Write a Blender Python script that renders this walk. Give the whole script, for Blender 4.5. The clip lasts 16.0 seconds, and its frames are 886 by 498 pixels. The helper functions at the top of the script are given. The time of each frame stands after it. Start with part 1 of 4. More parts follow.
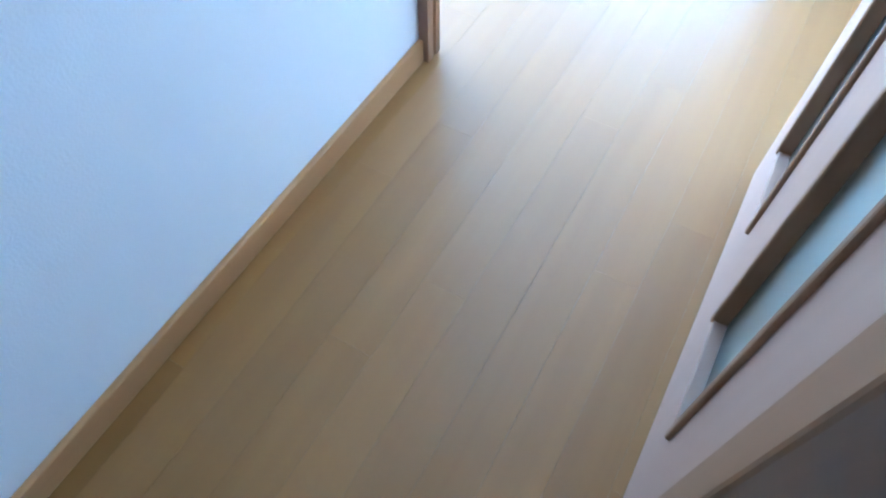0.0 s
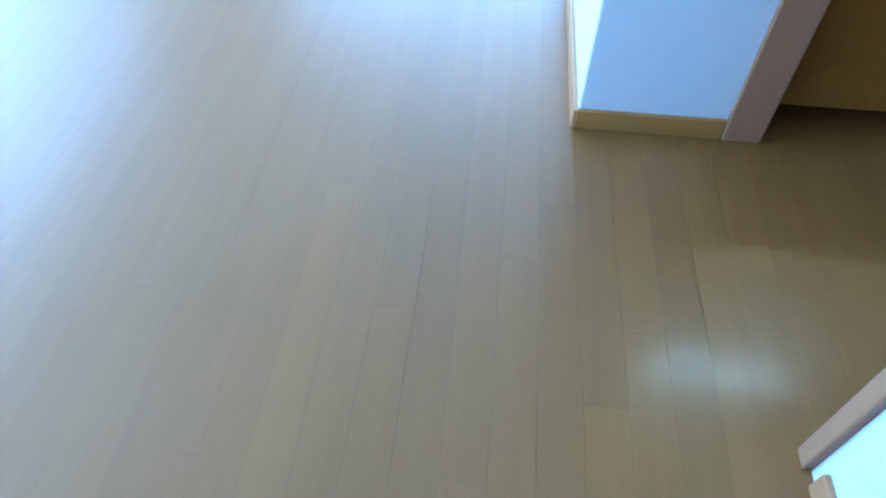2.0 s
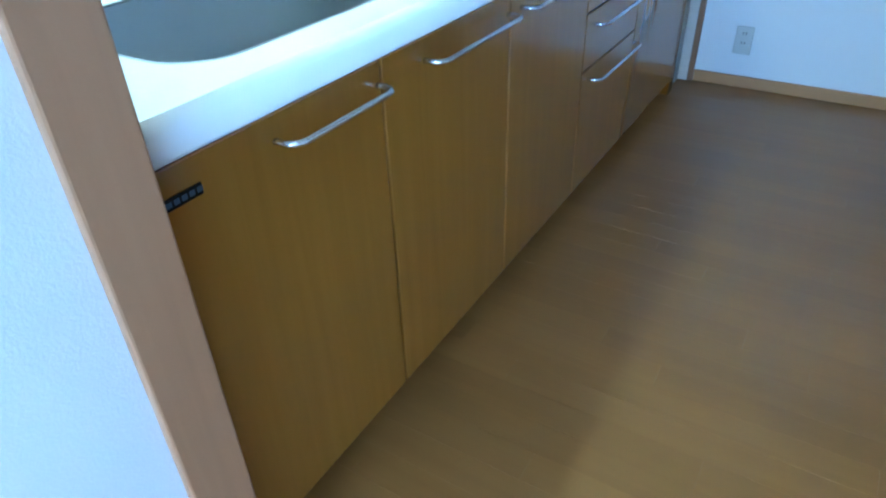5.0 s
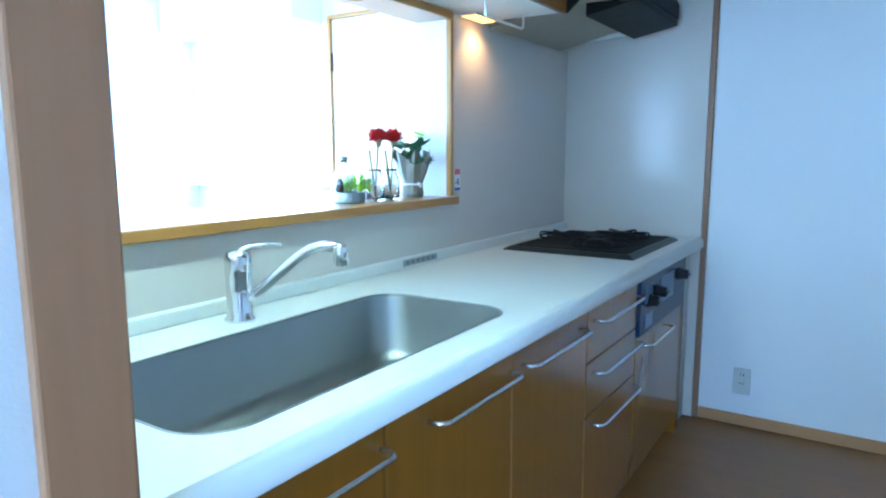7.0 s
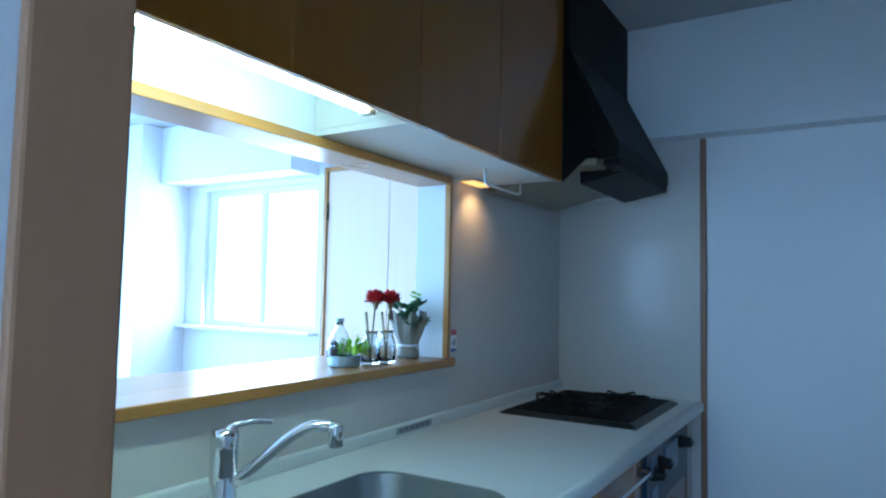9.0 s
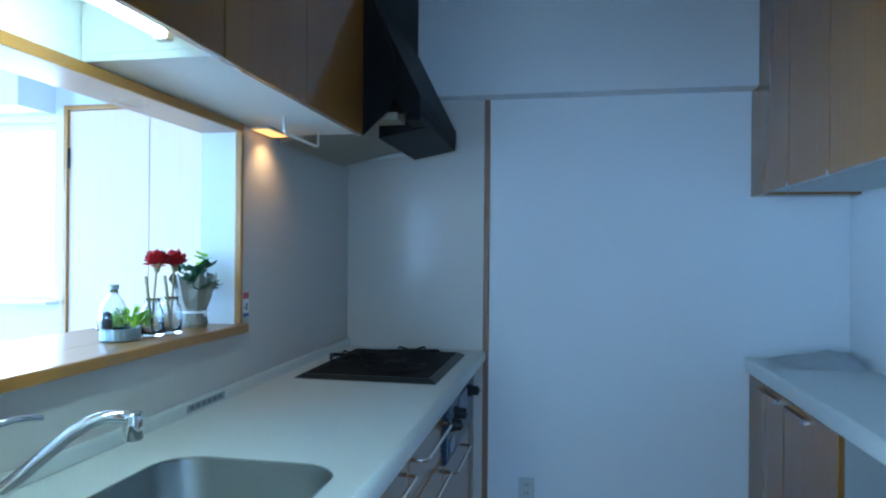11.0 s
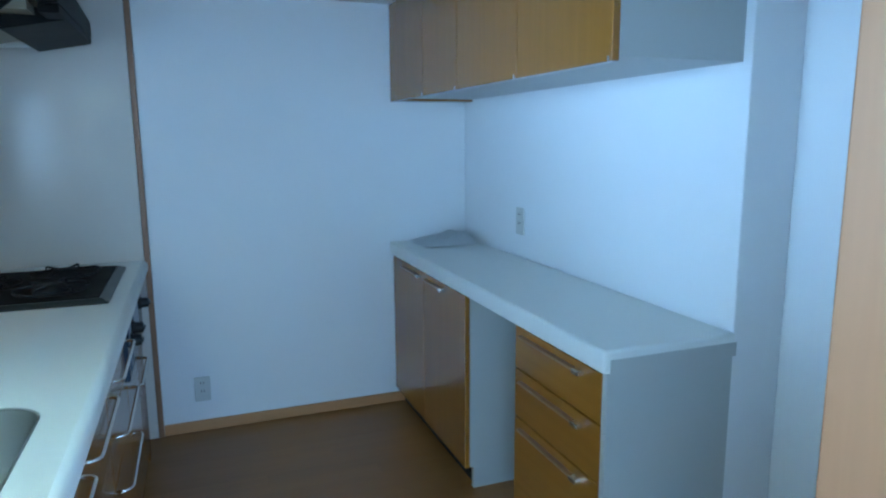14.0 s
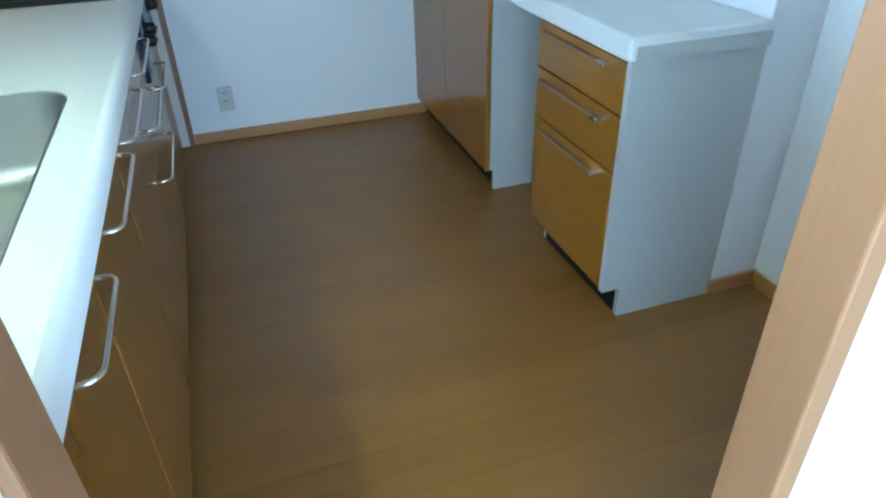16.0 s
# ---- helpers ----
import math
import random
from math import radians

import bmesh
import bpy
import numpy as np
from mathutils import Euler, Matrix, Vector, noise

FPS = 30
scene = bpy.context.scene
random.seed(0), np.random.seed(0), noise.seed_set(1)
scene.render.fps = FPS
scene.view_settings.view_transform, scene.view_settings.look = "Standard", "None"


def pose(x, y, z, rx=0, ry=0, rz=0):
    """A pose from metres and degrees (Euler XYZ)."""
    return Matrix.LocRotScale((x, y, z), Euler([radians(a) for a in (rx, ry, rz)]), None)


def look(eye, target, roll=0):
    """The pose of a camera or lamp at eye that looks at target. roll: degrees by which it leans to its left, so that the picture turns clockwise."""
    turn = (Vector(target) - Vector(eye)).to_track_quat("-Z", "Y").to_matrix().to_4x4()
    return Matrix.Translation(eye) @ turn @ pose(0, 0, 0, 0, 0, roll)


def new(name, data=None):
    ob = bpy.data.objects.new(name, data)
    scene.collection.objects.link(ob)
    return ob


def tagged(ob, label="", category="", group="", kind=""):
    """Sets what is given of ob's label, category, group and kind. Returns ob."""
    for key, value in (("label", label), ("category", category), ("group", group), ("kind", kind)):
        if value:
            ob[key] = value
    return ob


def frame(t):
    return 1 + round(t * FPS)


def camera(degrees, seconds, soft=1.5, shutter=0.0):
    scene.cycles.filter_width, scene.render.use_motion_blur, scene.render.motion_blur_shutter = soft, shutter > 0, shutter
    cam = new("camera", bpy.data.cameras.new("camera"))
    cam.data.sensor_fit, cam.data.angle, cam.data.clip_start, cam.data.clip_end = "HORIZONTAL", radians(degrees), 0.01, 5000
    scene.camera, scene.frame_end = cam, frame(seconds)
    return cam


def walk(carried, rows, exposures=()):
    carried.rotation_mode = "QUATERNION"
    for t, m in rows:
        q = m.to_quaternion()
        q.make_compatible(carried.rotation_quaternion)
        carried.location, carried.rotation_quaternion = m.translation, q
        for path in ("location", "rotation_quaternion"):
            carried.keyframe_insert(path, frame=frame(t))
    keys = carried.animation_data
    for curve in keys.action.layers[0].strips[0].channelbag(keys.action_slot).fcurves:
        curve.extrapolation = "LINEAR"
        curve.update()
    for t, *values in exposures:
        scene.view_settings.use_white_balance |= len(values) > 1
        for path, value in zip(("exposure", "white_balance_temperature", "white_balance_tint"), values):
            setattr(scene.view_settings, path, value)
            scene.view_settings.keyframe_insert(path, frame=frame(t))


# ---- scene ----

cam = camera(67.9, 16.0, soft=2.2)
PATH = [
    (0.0, pose(2.906, -0.597, 0.900, 32.91, -0.17, 119.76)),
    (0.4, pose(2.767, -0.730, 0.909, 32.17, -1.93, 112.34)),
    (0.7, pose(2.629, -0.772, 0.914, 34.55, -0.58, 108.66)),
    (1.0, pose(2.465, -0.838, 0.919, 36.60, -1.15, 101.54)),
    (1.2, pose(2.372, -0.827, 0.949, 39.32, -1.09, 99.71)),
    (1.5, pose(2.205, -0.843, 0.980, 41.24, 0.70, 99.65)),
    (2.0, pose(1.915, -0.848, 1.004, 39.3, -0.7, 95.9)),
    (2.5, pose(1.610, -0.786, 1.093, 36.15, -0.12, 76.60)),
    (3.0, pose(1.437, -0.716, 1.067, 36.98, -0.97, 56.32)),
    (3.5, pose(1.359, -0.635, 1.085, 39.86, 0.97, 43.05)),
    (6.0, look((1.267, -0.582, 1.174), (0.291, 1.0, 0.438), -0.4)),
    (6.5, look((1.3, -0.593, 1.212), (0.259, 1.036, 0.701), 0.0)),
    (7.0, look((1.287, -0.583, 1.228), (0.214, 1.08, 0.94), -0.1)),
    (7.5, look((1.242, -0.576, 1.313), (0.156, 1.098, 1.176), 0.5)),
    (8.0, look((1.237, -0.57, 1.317), (0.118, 1.087, 1.381), 0.4)),
    (10.5, look((1.117, -0.559, 1.303), (0.47, 1.33, 1.421), 1.3)),
    (11.0, look((1.052, -0.519, 1.317), (0.679, 1.446, 1.32), 0.5)),
    (11.5, look((1.009, -0.518, 1.341), (0.955, 1.481, 1.397), 1.6)),
    (12.0, look((0.921, -0.557, 1.358), (1.34, 1.399, 1.38), -0.5)),
    (12.5, look((0.88, -0.624, 1.385), (1.521, 1.27, 1.335), 0.3)),
    (13.0, look((0.881, -0.647, 1.4), (1.556, 1.235, 1.414), 1.0)),
    (13.5, look((0.889, -0.658, 1.395), (1.577, 1.217, 1.289), -0.1)),
    (14.0, look((0.894, -0.66, 1.384), (1.591, 1.185, 1.05), -0.4)),
    (14.5, look((0.892, -0.656, 1.353), (1.553, 1.168, 0.870), 0.2)),
    (15.0, look((0.894, -0.663, 1.324), (1.550, 1.095, 0.630), -0.1)),
    (15.5, look((0.893, -0.668, 1.318), (1.529, 0.991, 0.411), -0.5)),
    (16.0, look((0.890, -0.690, 1.292), (1.415, 0.908, 0.209), -1.5)),
]
EXPOSURES = [
    (0.0, 1.7, 5750, 16), (1.0, 0.8, 5200, 13), (2.0, 0.1, 5000, 11), (3.5, 0.3, 4850, 9),
    (6.0, 1.1, 5800, 12), (7.0, 0.65, 5700, 12), (8.0, -0.55, 5500, 12), (10.5, -0.4, 5500, 12),
    (12.5, -0.05, 6000, 10), (14.5, 0.0, 5900, 11), (15.5, 0.25, 6200, 12), (16.0, 0.65, 6900, 14),
]
walk(cam, PATH, EXPOSURES)

# ---- light ----
CEIL = 2.54
LDX0, LDX1, LDY0, LDY1 = -3.9, 2.03, -3.6, 2.9

world = bpy.data.worlds.new("sky")
scene.world = world
world.use_nodes = True
wn = world.node_tree.nodes
sky = wn.new("ShaderNodeTexSky")
sky.sky_type = "NISHITA"
sky.sun_disc = False
sky.sun_elevation, sky.sun_rotation = radians(38), radians(215)
world.node_tree.links.new(sky.outputs[0], wn["Background"].inputs[0])
wn["Background"].inputs[1].default_value = 0.15


def area(name, place, target, sx, sy, watts, colour):
    d = bpy.data.lights.new(name, "AREA")
    d.shape, d.size, d.size_y, d.energy, d.color = "RECTANGLE", sx, sy, watts, colour
    ob = new(name, d)
    ob.matrix_world = look(place, target)
    return ob


SKY = (0.27, 0.60, 1.0)
# daylight in the three window openings
area("skylight_south", (-0.1, LDY0 + 0.02, 1.15), (-0.1, 0, 1.15), 4.2, 1.9, 170, SKY)
area("skylight_west", (LDX0 + 0.02, -0.3, 1.15), (0, -0.3, 1.15), 5.0, 1.9, 400, (0.30, 0.62, 1.0))
area("skylight_north", (-2.55, LDY1 - 0.02, 1.52), (-2.55, 0, 1.2), 1.2, 0.98, 40, (0.7, 0.86, 1.0))


# ---- materials ----
def nodes_of(name):
    m = bpy.data.materials.new(name)
    m.use_nodes = True
    nt = m.node_tree
    return m, nt, nt.nodes["Principled BSDF"]


def mat(name, colour, rough=0.5, vary=0.08, scale=6.0, bump=0.0, fine=120.0, metal=0.0, coat=0.0, stretch=(1, 1, 1)):
    """A surface with broad uneven tone, a fine grain and a little relief."""
    m, nt, b = nodes_of(name)
    co = nt.nodes.new("ShaderNodeTexCoord")
    mp = nt.nodes.new("ShaderNodeMapping")
    mp.inputs["Scale"].default_value = stretch
    nt.links.new(co.outputs["Object"], mp.inputs[0])
    n1 = nt.nodes.new("ShaderNodeTexNoise")
    n1.inputs["Scale"].default_value, n1.inputs["Detail"].default_value = scale, 5
    n2 = nt.nodes.new("ShaderNodeTexNoise")
    n2.inputs["Scale"].default_value, n2.inputs["Detail"].default_value = fine, 3
    for n in (n1, n2):
        nt.links.new(mp.outputs[0], n.inputs["Vector"])
    mx = nt.nodes.new("ShaderNodeMix")
    mx.data_type = "RGBA"
    mx.inputs[6].default_value = (*[c * (1 - vary) for c in colour], 1)
    mx.inputs[7].default_value = (*[min(1, c * (1 + vary)) for c in colour], 1)
    ad = nt.nodes.new("ShaderNodeMath")
    ad.operation = "MULTIPLY_ADD"
    ad.inputs[1].default_value, ad.inputs[2].default_value = 0.4, 0.0
    nt.links.new(n2.outputs["Fac"], ad.inputs[0])
    ad2 = nt.nodes.new("ShaderNodeMath")
    ad2.operation = "MULTIPLY_ADD"
    ad2.inputs[1].default_value = 0.6
    nt.links.new(n1.outputs["Fac"], ad2.inputs[0])
    nt.links.new(ad.outputs[0], ad2.inputs[2])
    nt.links.new(ad2.outputs[0], mx.inputs[0])
    nt.links.new(mx.outputs[2], b.inputs["Base Color"])
    rr = nt.nodes.new("ShaderNodeMapRange")
    rr.inputs["To Min"].default_value, rr.inputs["To Max"].default_value = rough * 0.85, min(1, rough * 1.15)
    nt.links.new(n1.outputs["Fac"], rr.inputs["Value"])
    nt.links.new(rr.outputs[0], b.inputs["Roughness"])
    b.inputs["Metallic"].default_value = metal
    b.inputs["Coat Weight"].default_value = coat
    b.inputs["Coat Roughness"].default_value = 0.06
    if bump:
        bp = nt.nodes.new("ShaderNodeBump")
        bp.inputs["Strength"].default_value, bp.inputs["Distance"].default_value = bump, 0.002
        nt.links.new(n2.outputs["Fac"], bp.inputs["Height"])
        nt.links.new(bp.outputs[0], b.inputs["Normal"])
    return m


def wood(name, dark, light, rough=0.35, axis=2, coat=0.0, per_piece=0.0, scale=1.0):
    """Wood with grain that runs along one axis; per_piece varies the tone from piece to piece."""
    m, nt, b = nodes_of(name)
    co = nt.nodes.new("ShaderNodeTexCoord")
    mp = nt.nodes.new("ShaderNodeMapping")
    st = [38.0 * scale, 38.0 * scale, 38.0 * scale]
    st[axis] = 1.6 * scale
    mp.inputs["Scale"].default_value = st
    info = nt.nodes.new("ShaderNodeObjectInfo")
    sh = nt.nodes.new("ShaderNodeVectorMath")
    sh.operation = "ADD"
    cmb = nt.nodes.new("ShaderNodeCombineXYZ")
    ml = nt.nodes.new("ShaderNodeMath")
    ml.operation = "MULTIPLY"
    ml.inputs[1].default_value = 40.0
    nt.links.new(info.outputs["Random"], ml.inputs[0])
    for i in range(3):
        nt.links.new(ml.outputs[0], cmb.inputs[i])
    nt.links.new(co.outputs["Object"], mp.inputs[0])
    nt.links.new(mp.outputs[0], sh.inputs[0])
    nt.links.new(cmb.outputs[0], sh.inputs[1])
    n1 = nt.nodes.new("ShaderNodeTexNoise")
    n1.inputs["Scale"].default_value, n1.inputs["Detail"].default_value = 1.0, 6
    n1.inputs["Distortion"].default_value = 0.6
    nt.links.new(sh.outputs[0], n1.inputs["Vector"])
    n2 = nt.nodes.new("ShaderNodeTexNoise")
    n2.inputs["Scale"].default_value, n2.inputs["Detail"].default_value = 2.2, 2
    nt.links.new(co.outputs["Object"], n2.inputs["Vector"])
    mx = nt.nodes.new("ShaderNodeMix")
    mx.data_type = "RGBA"
    mx.inputs[6].default_value, mx.inputs[7].default_value = (*dark, 1), (*light, 1)
    ad = nt.nodes.new("ShaderNodeMath")
    ad.operation = "MULTIPLY_ADD"
    ad.inputs[1].default_value, ad.inputs[2].default_value = 0.35, -0.05
    nt.links.new(n2.outputs["Fac"], ad.inputs[0])
    ad2 = nt.nodes.new("ShaderNodeMath")
    ad2.operation = "MULTIPLY_ADD"
    ad2.inputs[1].default_value = 0.75
    nt.links.new(n1.outputs["Fac"], ad2.inputs[0])
    nt.links.new(ad.outputs[0], ad2.inputs[2])
    nt.links.new(ad2.outputs[0], mx.inputs[0])
    hsv = nt.nodes.new("ShaderNodeHueSaturation")
    vr = nt.nodes.new("ShaderNodeMapRange")
    vr.inputs["To Min"].default_value, vr.inputs["To Max"].default_value = 1 - per_piece, 1 + per_piece
    nt.links.new(info.outputs["Random"], vr.inputs["Value"])
    nt.links.new(vr.outputs[0], hsv.inputs["Value"])
    nt.links.new(mx.outputs[2], hsv.inputs["Color"])
    nt.links.new(hsv.outputs[0], b.inputs["Base Color"])
    rr = nt.nodes.new("ShaderNodeMapRange")
    rr.inputs["To Min"].default_value, rr.inputs["To Max"].default_value = rough * 0.8, rough * 1.2
    nt.links.new(n2.outputs["Fac"], rr.inputs["Value"])
    nt.links.new(rr.outputs[0], b.inputs["Roughness"])
    b.inputs["Coat Weight"].default_value = coat
    b.inputs["Coat Roughness"].default_value = 0.05
    bp = nt.nodes.new("ShaderNodeBump")
    bp.inputs["Strength"].default_value, bp.inputs["Distance"].default_value = 0.08, 0.001
    nt.links.new(n1.outputs["Fac"], bp.inputs["Height"])
    nt.links.new(bp.outputs[0], b.inputs["Normal"])
    return m


def glass(name, tint=(1, 1, 1), rough=0.0, ior=1.45):
    m, nt, b = nodes_of(name)
    b.inputs["Base Color"].default_value = (*tint, 1)
    b.inputs["Roughness"].default_value = rough
    b.inputs["Transmission Weight"].default_value = 1
    b.inputs["IOR"].default_value = ior
    return m


def lit(name, colour, strength):
    m, nt, b = nodes_of(name)
    b.inputs["Base Color"].default_value = (*colour, 1)
    b.inputs["Emission Color"].default_value = (*colour, 1)
    b.inputs["Emission Strength"].default_value = strength
    return m


PAPER = mat("wallpaper", (0.78, 0.79, 0.80), 0.75, 0.035, 2.5, 0.22, 260)
# ceiling white darkened to grey, so less light bounces into the kitchen
CEILM = mat("ceiling_paper_dimmed", (0.52, 0.52, 0.52), 0.8, 0.03, 2.0, 0.4, 220)
PANEL = mat("kitchen_panel", (0.62, 0.575, 0.53), 0.13, 0.03, 1.5, 0.0)
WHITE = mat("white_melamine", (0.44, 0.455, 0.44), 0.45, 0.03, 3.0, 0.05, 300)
TOP = mat("worktop", (0.70, 0.715, 0.69), 0.34, 0.03, 4.0, 0.03, 420)
UNDER = mat("underside_white", (0.74, 0.74, 0.70), 0.5, 0.03, 3.0)
HONEY = wood("honey_door", (0.245, 0.093, 0.011), (0.335, 0.138, 0.021), 0.24, 2, 0.35, 0.03)
HONEYH = wood("honey_drawer", (0.245, 0.093, 0.011), (0.335, 0.138, 0.021), 0.24, 1, 0.35, 0.03)
JAMB = wood("frame_wood", (0.36, 0.168, 0.082), (0.47, 0.235, 0.12), 0.45, 2, 0.0, 0.0, 1.4)
JAMBX = wood("frame_wood_x", (0.40, 0.185, 0.07), (0.54, 0.27, 0.11), 0.45, 0, 0.0)
SILLW = wood("sill_wood", (0.37, 0.16, 0.035), (0.47, 0.225, 0.058), 0.3, 1, 0.2)
DARKW = wood("trim_wood", (0.21, 0.10, 0.05), (0.32, 0.155, 0.08), 0.45, 2)
LEAFW = wood("pale_door_wood", (0.33, 0.19, 0.135), (0.40, 0.235, 0.17), 0.45, 2)
CLOSET = wood("closet_wood", (0.66, 0.48, 0.36), (0.76, 0.57, 0.44), 0.5, 2)
FLOORW = wood("floor_wood", (0.225, 0.090, 0.017), (0.315, 0.135, 0.032), 0.42, 0, 0.25, 0.07, 0.7)
GAPM = mat("floor_joint", (0.17, 0.070, 0.016), 0.7)
STEEL = mat("sink_steel", (0.36, 0.375, 0.36), 0.36, 0.06, 5.0, 0.1, 500, 1.0)
CHROME = mat("chrome", (0.78, 0.79, 0.80), 0.07, 0.02, 4.0, 0.0, 100, 1.0)
SATIN = mat("satin_metal", (0.72, 0.70, 0.66), 0.25, 0.03, 4.0, 0.0, 300, 1.0)
BLACK = mat("black_enamel", (0.012, 0.012, 0.013), 0.3, 0.2, 8.0, 0.0)
IRON = mat("cast_iron", (0.016, 0.016, 0.017), 0.55, 0.25, 30.0, 0.3, 300)
HOBTOP = mat("hob_plate", (0.007, 0.007, 0.007), 0.6, 0.1, 6.0, 0.0)
HOBRIM = mat("hob_rim", (0.035, 0.04, 0.04), 0.35, 0.1, 6.0, 0.0, 200, 0.3)
NAVY = mat("control_panel", (0.02, 0.04, 0.075), 0.2, 0.1, 6.0)
SILVER = mat("control_silver", (0.07, 0.12, 0.20), 0.3, 0.05, 6.0, 0.0, 100, 0.5)
HOODM = mat("hood_black", (0.006, 0.006, 0.006), 0.5, 0.15, 5.0)
CREAM = mat("hood_tray", (0.30, 0.27, 0.20), 0.4, 0.05, 5.0)
KICK = mat("kick_black", (0.012, 0.011, 0.010), 0.5, 0.2, 8.0)
PLASTIC = mat("outlet_plastic", (0.56, 0.57, 0.54), 0.4, 0.02, 6.0)
CLEAR = glass("clear_glass", (0.92, 0.97, 1.0))
BOTTLE = glass("bottle_glass", (0.86, 0.95, 1.0), 0.12)
FROST = glass("frosted_glass", (0.62, 0.75, 0.72), 0.45)
BAG = mat("clear_bag", (0.80, 0.83, 0.85), 0.35, 0.06, 12.0)
TUBE = lit("fluorescent_tube", (0.62, 0.97, 0.90), 95.0)
SKYGLOW = lit("bright_haze", (0.66, 0.85, 1.0), 5.0)
WARM = lit("warm_lamp", (1.0, 0.50, 0.12), 2.2)
RED = mat("petal_red", (0.55, 0.014, 0.02), 0.6, 0.35, 60.0, 0.3, 200)
STEM = mat("stem_brown", (0.36, 0.27, 0.13), 0.7, 0.2, 40.0)
LIME = mat("leaf_lime", (0.30, 0.58, 0.03), 0.5, 0.3, 40.0)
GREEN = mat("leaf_green", (0.035, 0.12, 0.055), 0.45, 0.4, 30.0)
GREYPOT = mat("paper_wrap", (0.24, 0.22, 0.18), 0.6, 0.2, 25.0, 0.5, 90)
TIN = mat("tin_pot", (0.30, 0.36, 0.37), 0.35, 0.1, 20.0, 0.0, 100, 0.7)
STICKER = mat("sticker_white", (0.75, 0.76, 0.78), 0.4, 0.02)
STRED = mat("sticker_red", (0.60, 0.10, 0.12), 0.4, 0.05)
STBLUE = mat("sticker_blue", (0.04, 0.10, 0.35), 0.4, 0.05)
LABELG = mat("label_grey", (0.33, 0.35, 0.38), 0.4, 0.1)
PRINTG = mat("print_grey", (0.17, 0.18, 0.20), 0.5, 0.1)
INK = mat("ink", (0.06, 0.06, 0.07), 0.5, 0.1)
VINYL = mat("window_frame_white", (0.75, 0.76, 0.76), 0.4, 0.02)
CURTAIN = mat("lace_curtain", (0.85, 0.87, 0.88), 0.8, 0.03, 20.0)

for m, level in ((HOODM, 0.12), (HOBTOP, 0.08), (HOBRIM, 0.2), (IRON, 0.1), (KICK, 0.05), (NAVY, 0.12), (BLACK, 0.25), (PAPER, 0.25), (CEILM, 0.2), (PANEL, 0.18)):
    m.node_tree.nodes["Principled BSDF"].inputs["Specular IOR Level"].default_value = level
FLOORW.node_tree.nodes["Principled BSDF"].inputs["Coat Roughness"].default_value = 0.17


# ---- mesh helpers ----
def add_box(bm, a, b, bevel=0.0, seg=2):
    r = bmesh.ops.create_cube(bm, size=1)
    vs = r["verts"]
    for v in vs:
        v.co = Vector([(a[i] + b[i]) / 2 + v.co[i] * (b[i] - a[i]) for i in range(3)])
    if bevel:
        es = list({e for v in vs for e in v.link_edges})
        bmesh.ops.bevel(bm, geom=es, offset=bevel, segments=seg, profile=0.5, affect="EDGES")
    return bm


def box_bm(*boxes, bevel=0.0, seg=2):
    bm = bmesh.new()
    for a, b in boxes:
        add_box(bm, a, b, bevel, seg)
    return bm


def finish(name, bm, material, smooth=False):
    bmesh.ops.recalc_face_normals(bm, faces=bm.faces)
    if smooth:
        for f in bm.faces:
            f.smooth = True
    me = bpy.data.meshes.new(name)
    bm.to_mesh(me)
    bm.free()
    me.materials.append(material)
    return me


def part(name, bm, material, parent, label="", smooth=False):
    ob = new(name, finish(name, bm, material, smooth))
    ob.parent = parent
    if parent is not None and parent.parent is None and parent.type == "EMPTY":
        ob.matrix_parent_inverse = Matrix.Translation(-parent.location)
    elif parent is not None:
        top = parent.parent
        if top is not None:
            ob.matrix_parent_inverse = Matrix.Identity(4)
    return tagged(ob, label)


def thing(name, label, category, base=(0, 0, 0), group=""):
    ob = new(name)
    ob.location = base
    ob.empty_display_size = 0.05
    return tagged(ob, label, category, group)


def structure(name, bm, material, label, category, smooth=False):
    ob = new(name, finish(name, bm, material, smooth))
    return tagged(ob, label, category, kind="structure")


def tube_bm(points, radius, sides=10, bm=None, radii=None):
    """A round bar swept along points."""
    bm = bm or bmesh.new()
    pts = [Vector(p) for p in points]
    rings = []
    up = Vector((0, 0, 1))
    for i, p in enumerate(pts):
        d = (pts[min(i + 1, len(pts) - 1)] - pts[max(i - 1, 0)]).normalized()
        s = d.cross(up)
        if s.length < 0.05:
            s = d.cross(Vector((1, 0, 0)))
        s.normalize()
        u = s.cross(d).normalized()
        r = radii[i] if radii else radius
        rings.append([bm.verts.new(p + (s * math.cos(k * math.tau / sides) + u * math.sin(k * math.tau / sides)) * r) for k in range(sides)])
    for a, b in zip(rings, rings[1:]):
        for k in range(sides):
            bm.faces.new((a[k], a[(k + 1) % sides], b[(k + 1) % sides], b[k]))
    bm.faces.new(rings[0])
    bm.faces.new(list(reversed(rings[-1])))
    return bm


def lathe_bm(profile, centre, sides=24, bm=None):
    """A turned shape: profile of (radius, height) pairs."""
    bm = bm or bmesh.new()
    rings = []
    for r, z in profile:
        rings.append([bm.verts.new((centre[0] + r * math.cos(k * math.tau / sides), centre[1] + r * math.sin(k * math.tau / sides), centre[2] + z)) for k in range(sides)])
    for a, b in zip(rings, rings[1:]):
        for k in range(sides):
            bm.faces.new((a[k], a[(k + 1) % sides], b[(k + 1) % sides], b[k]))
    bm.faces.new(rings[0])
    bm.faces.new(list(reversed(rings[-1])))
    return bm


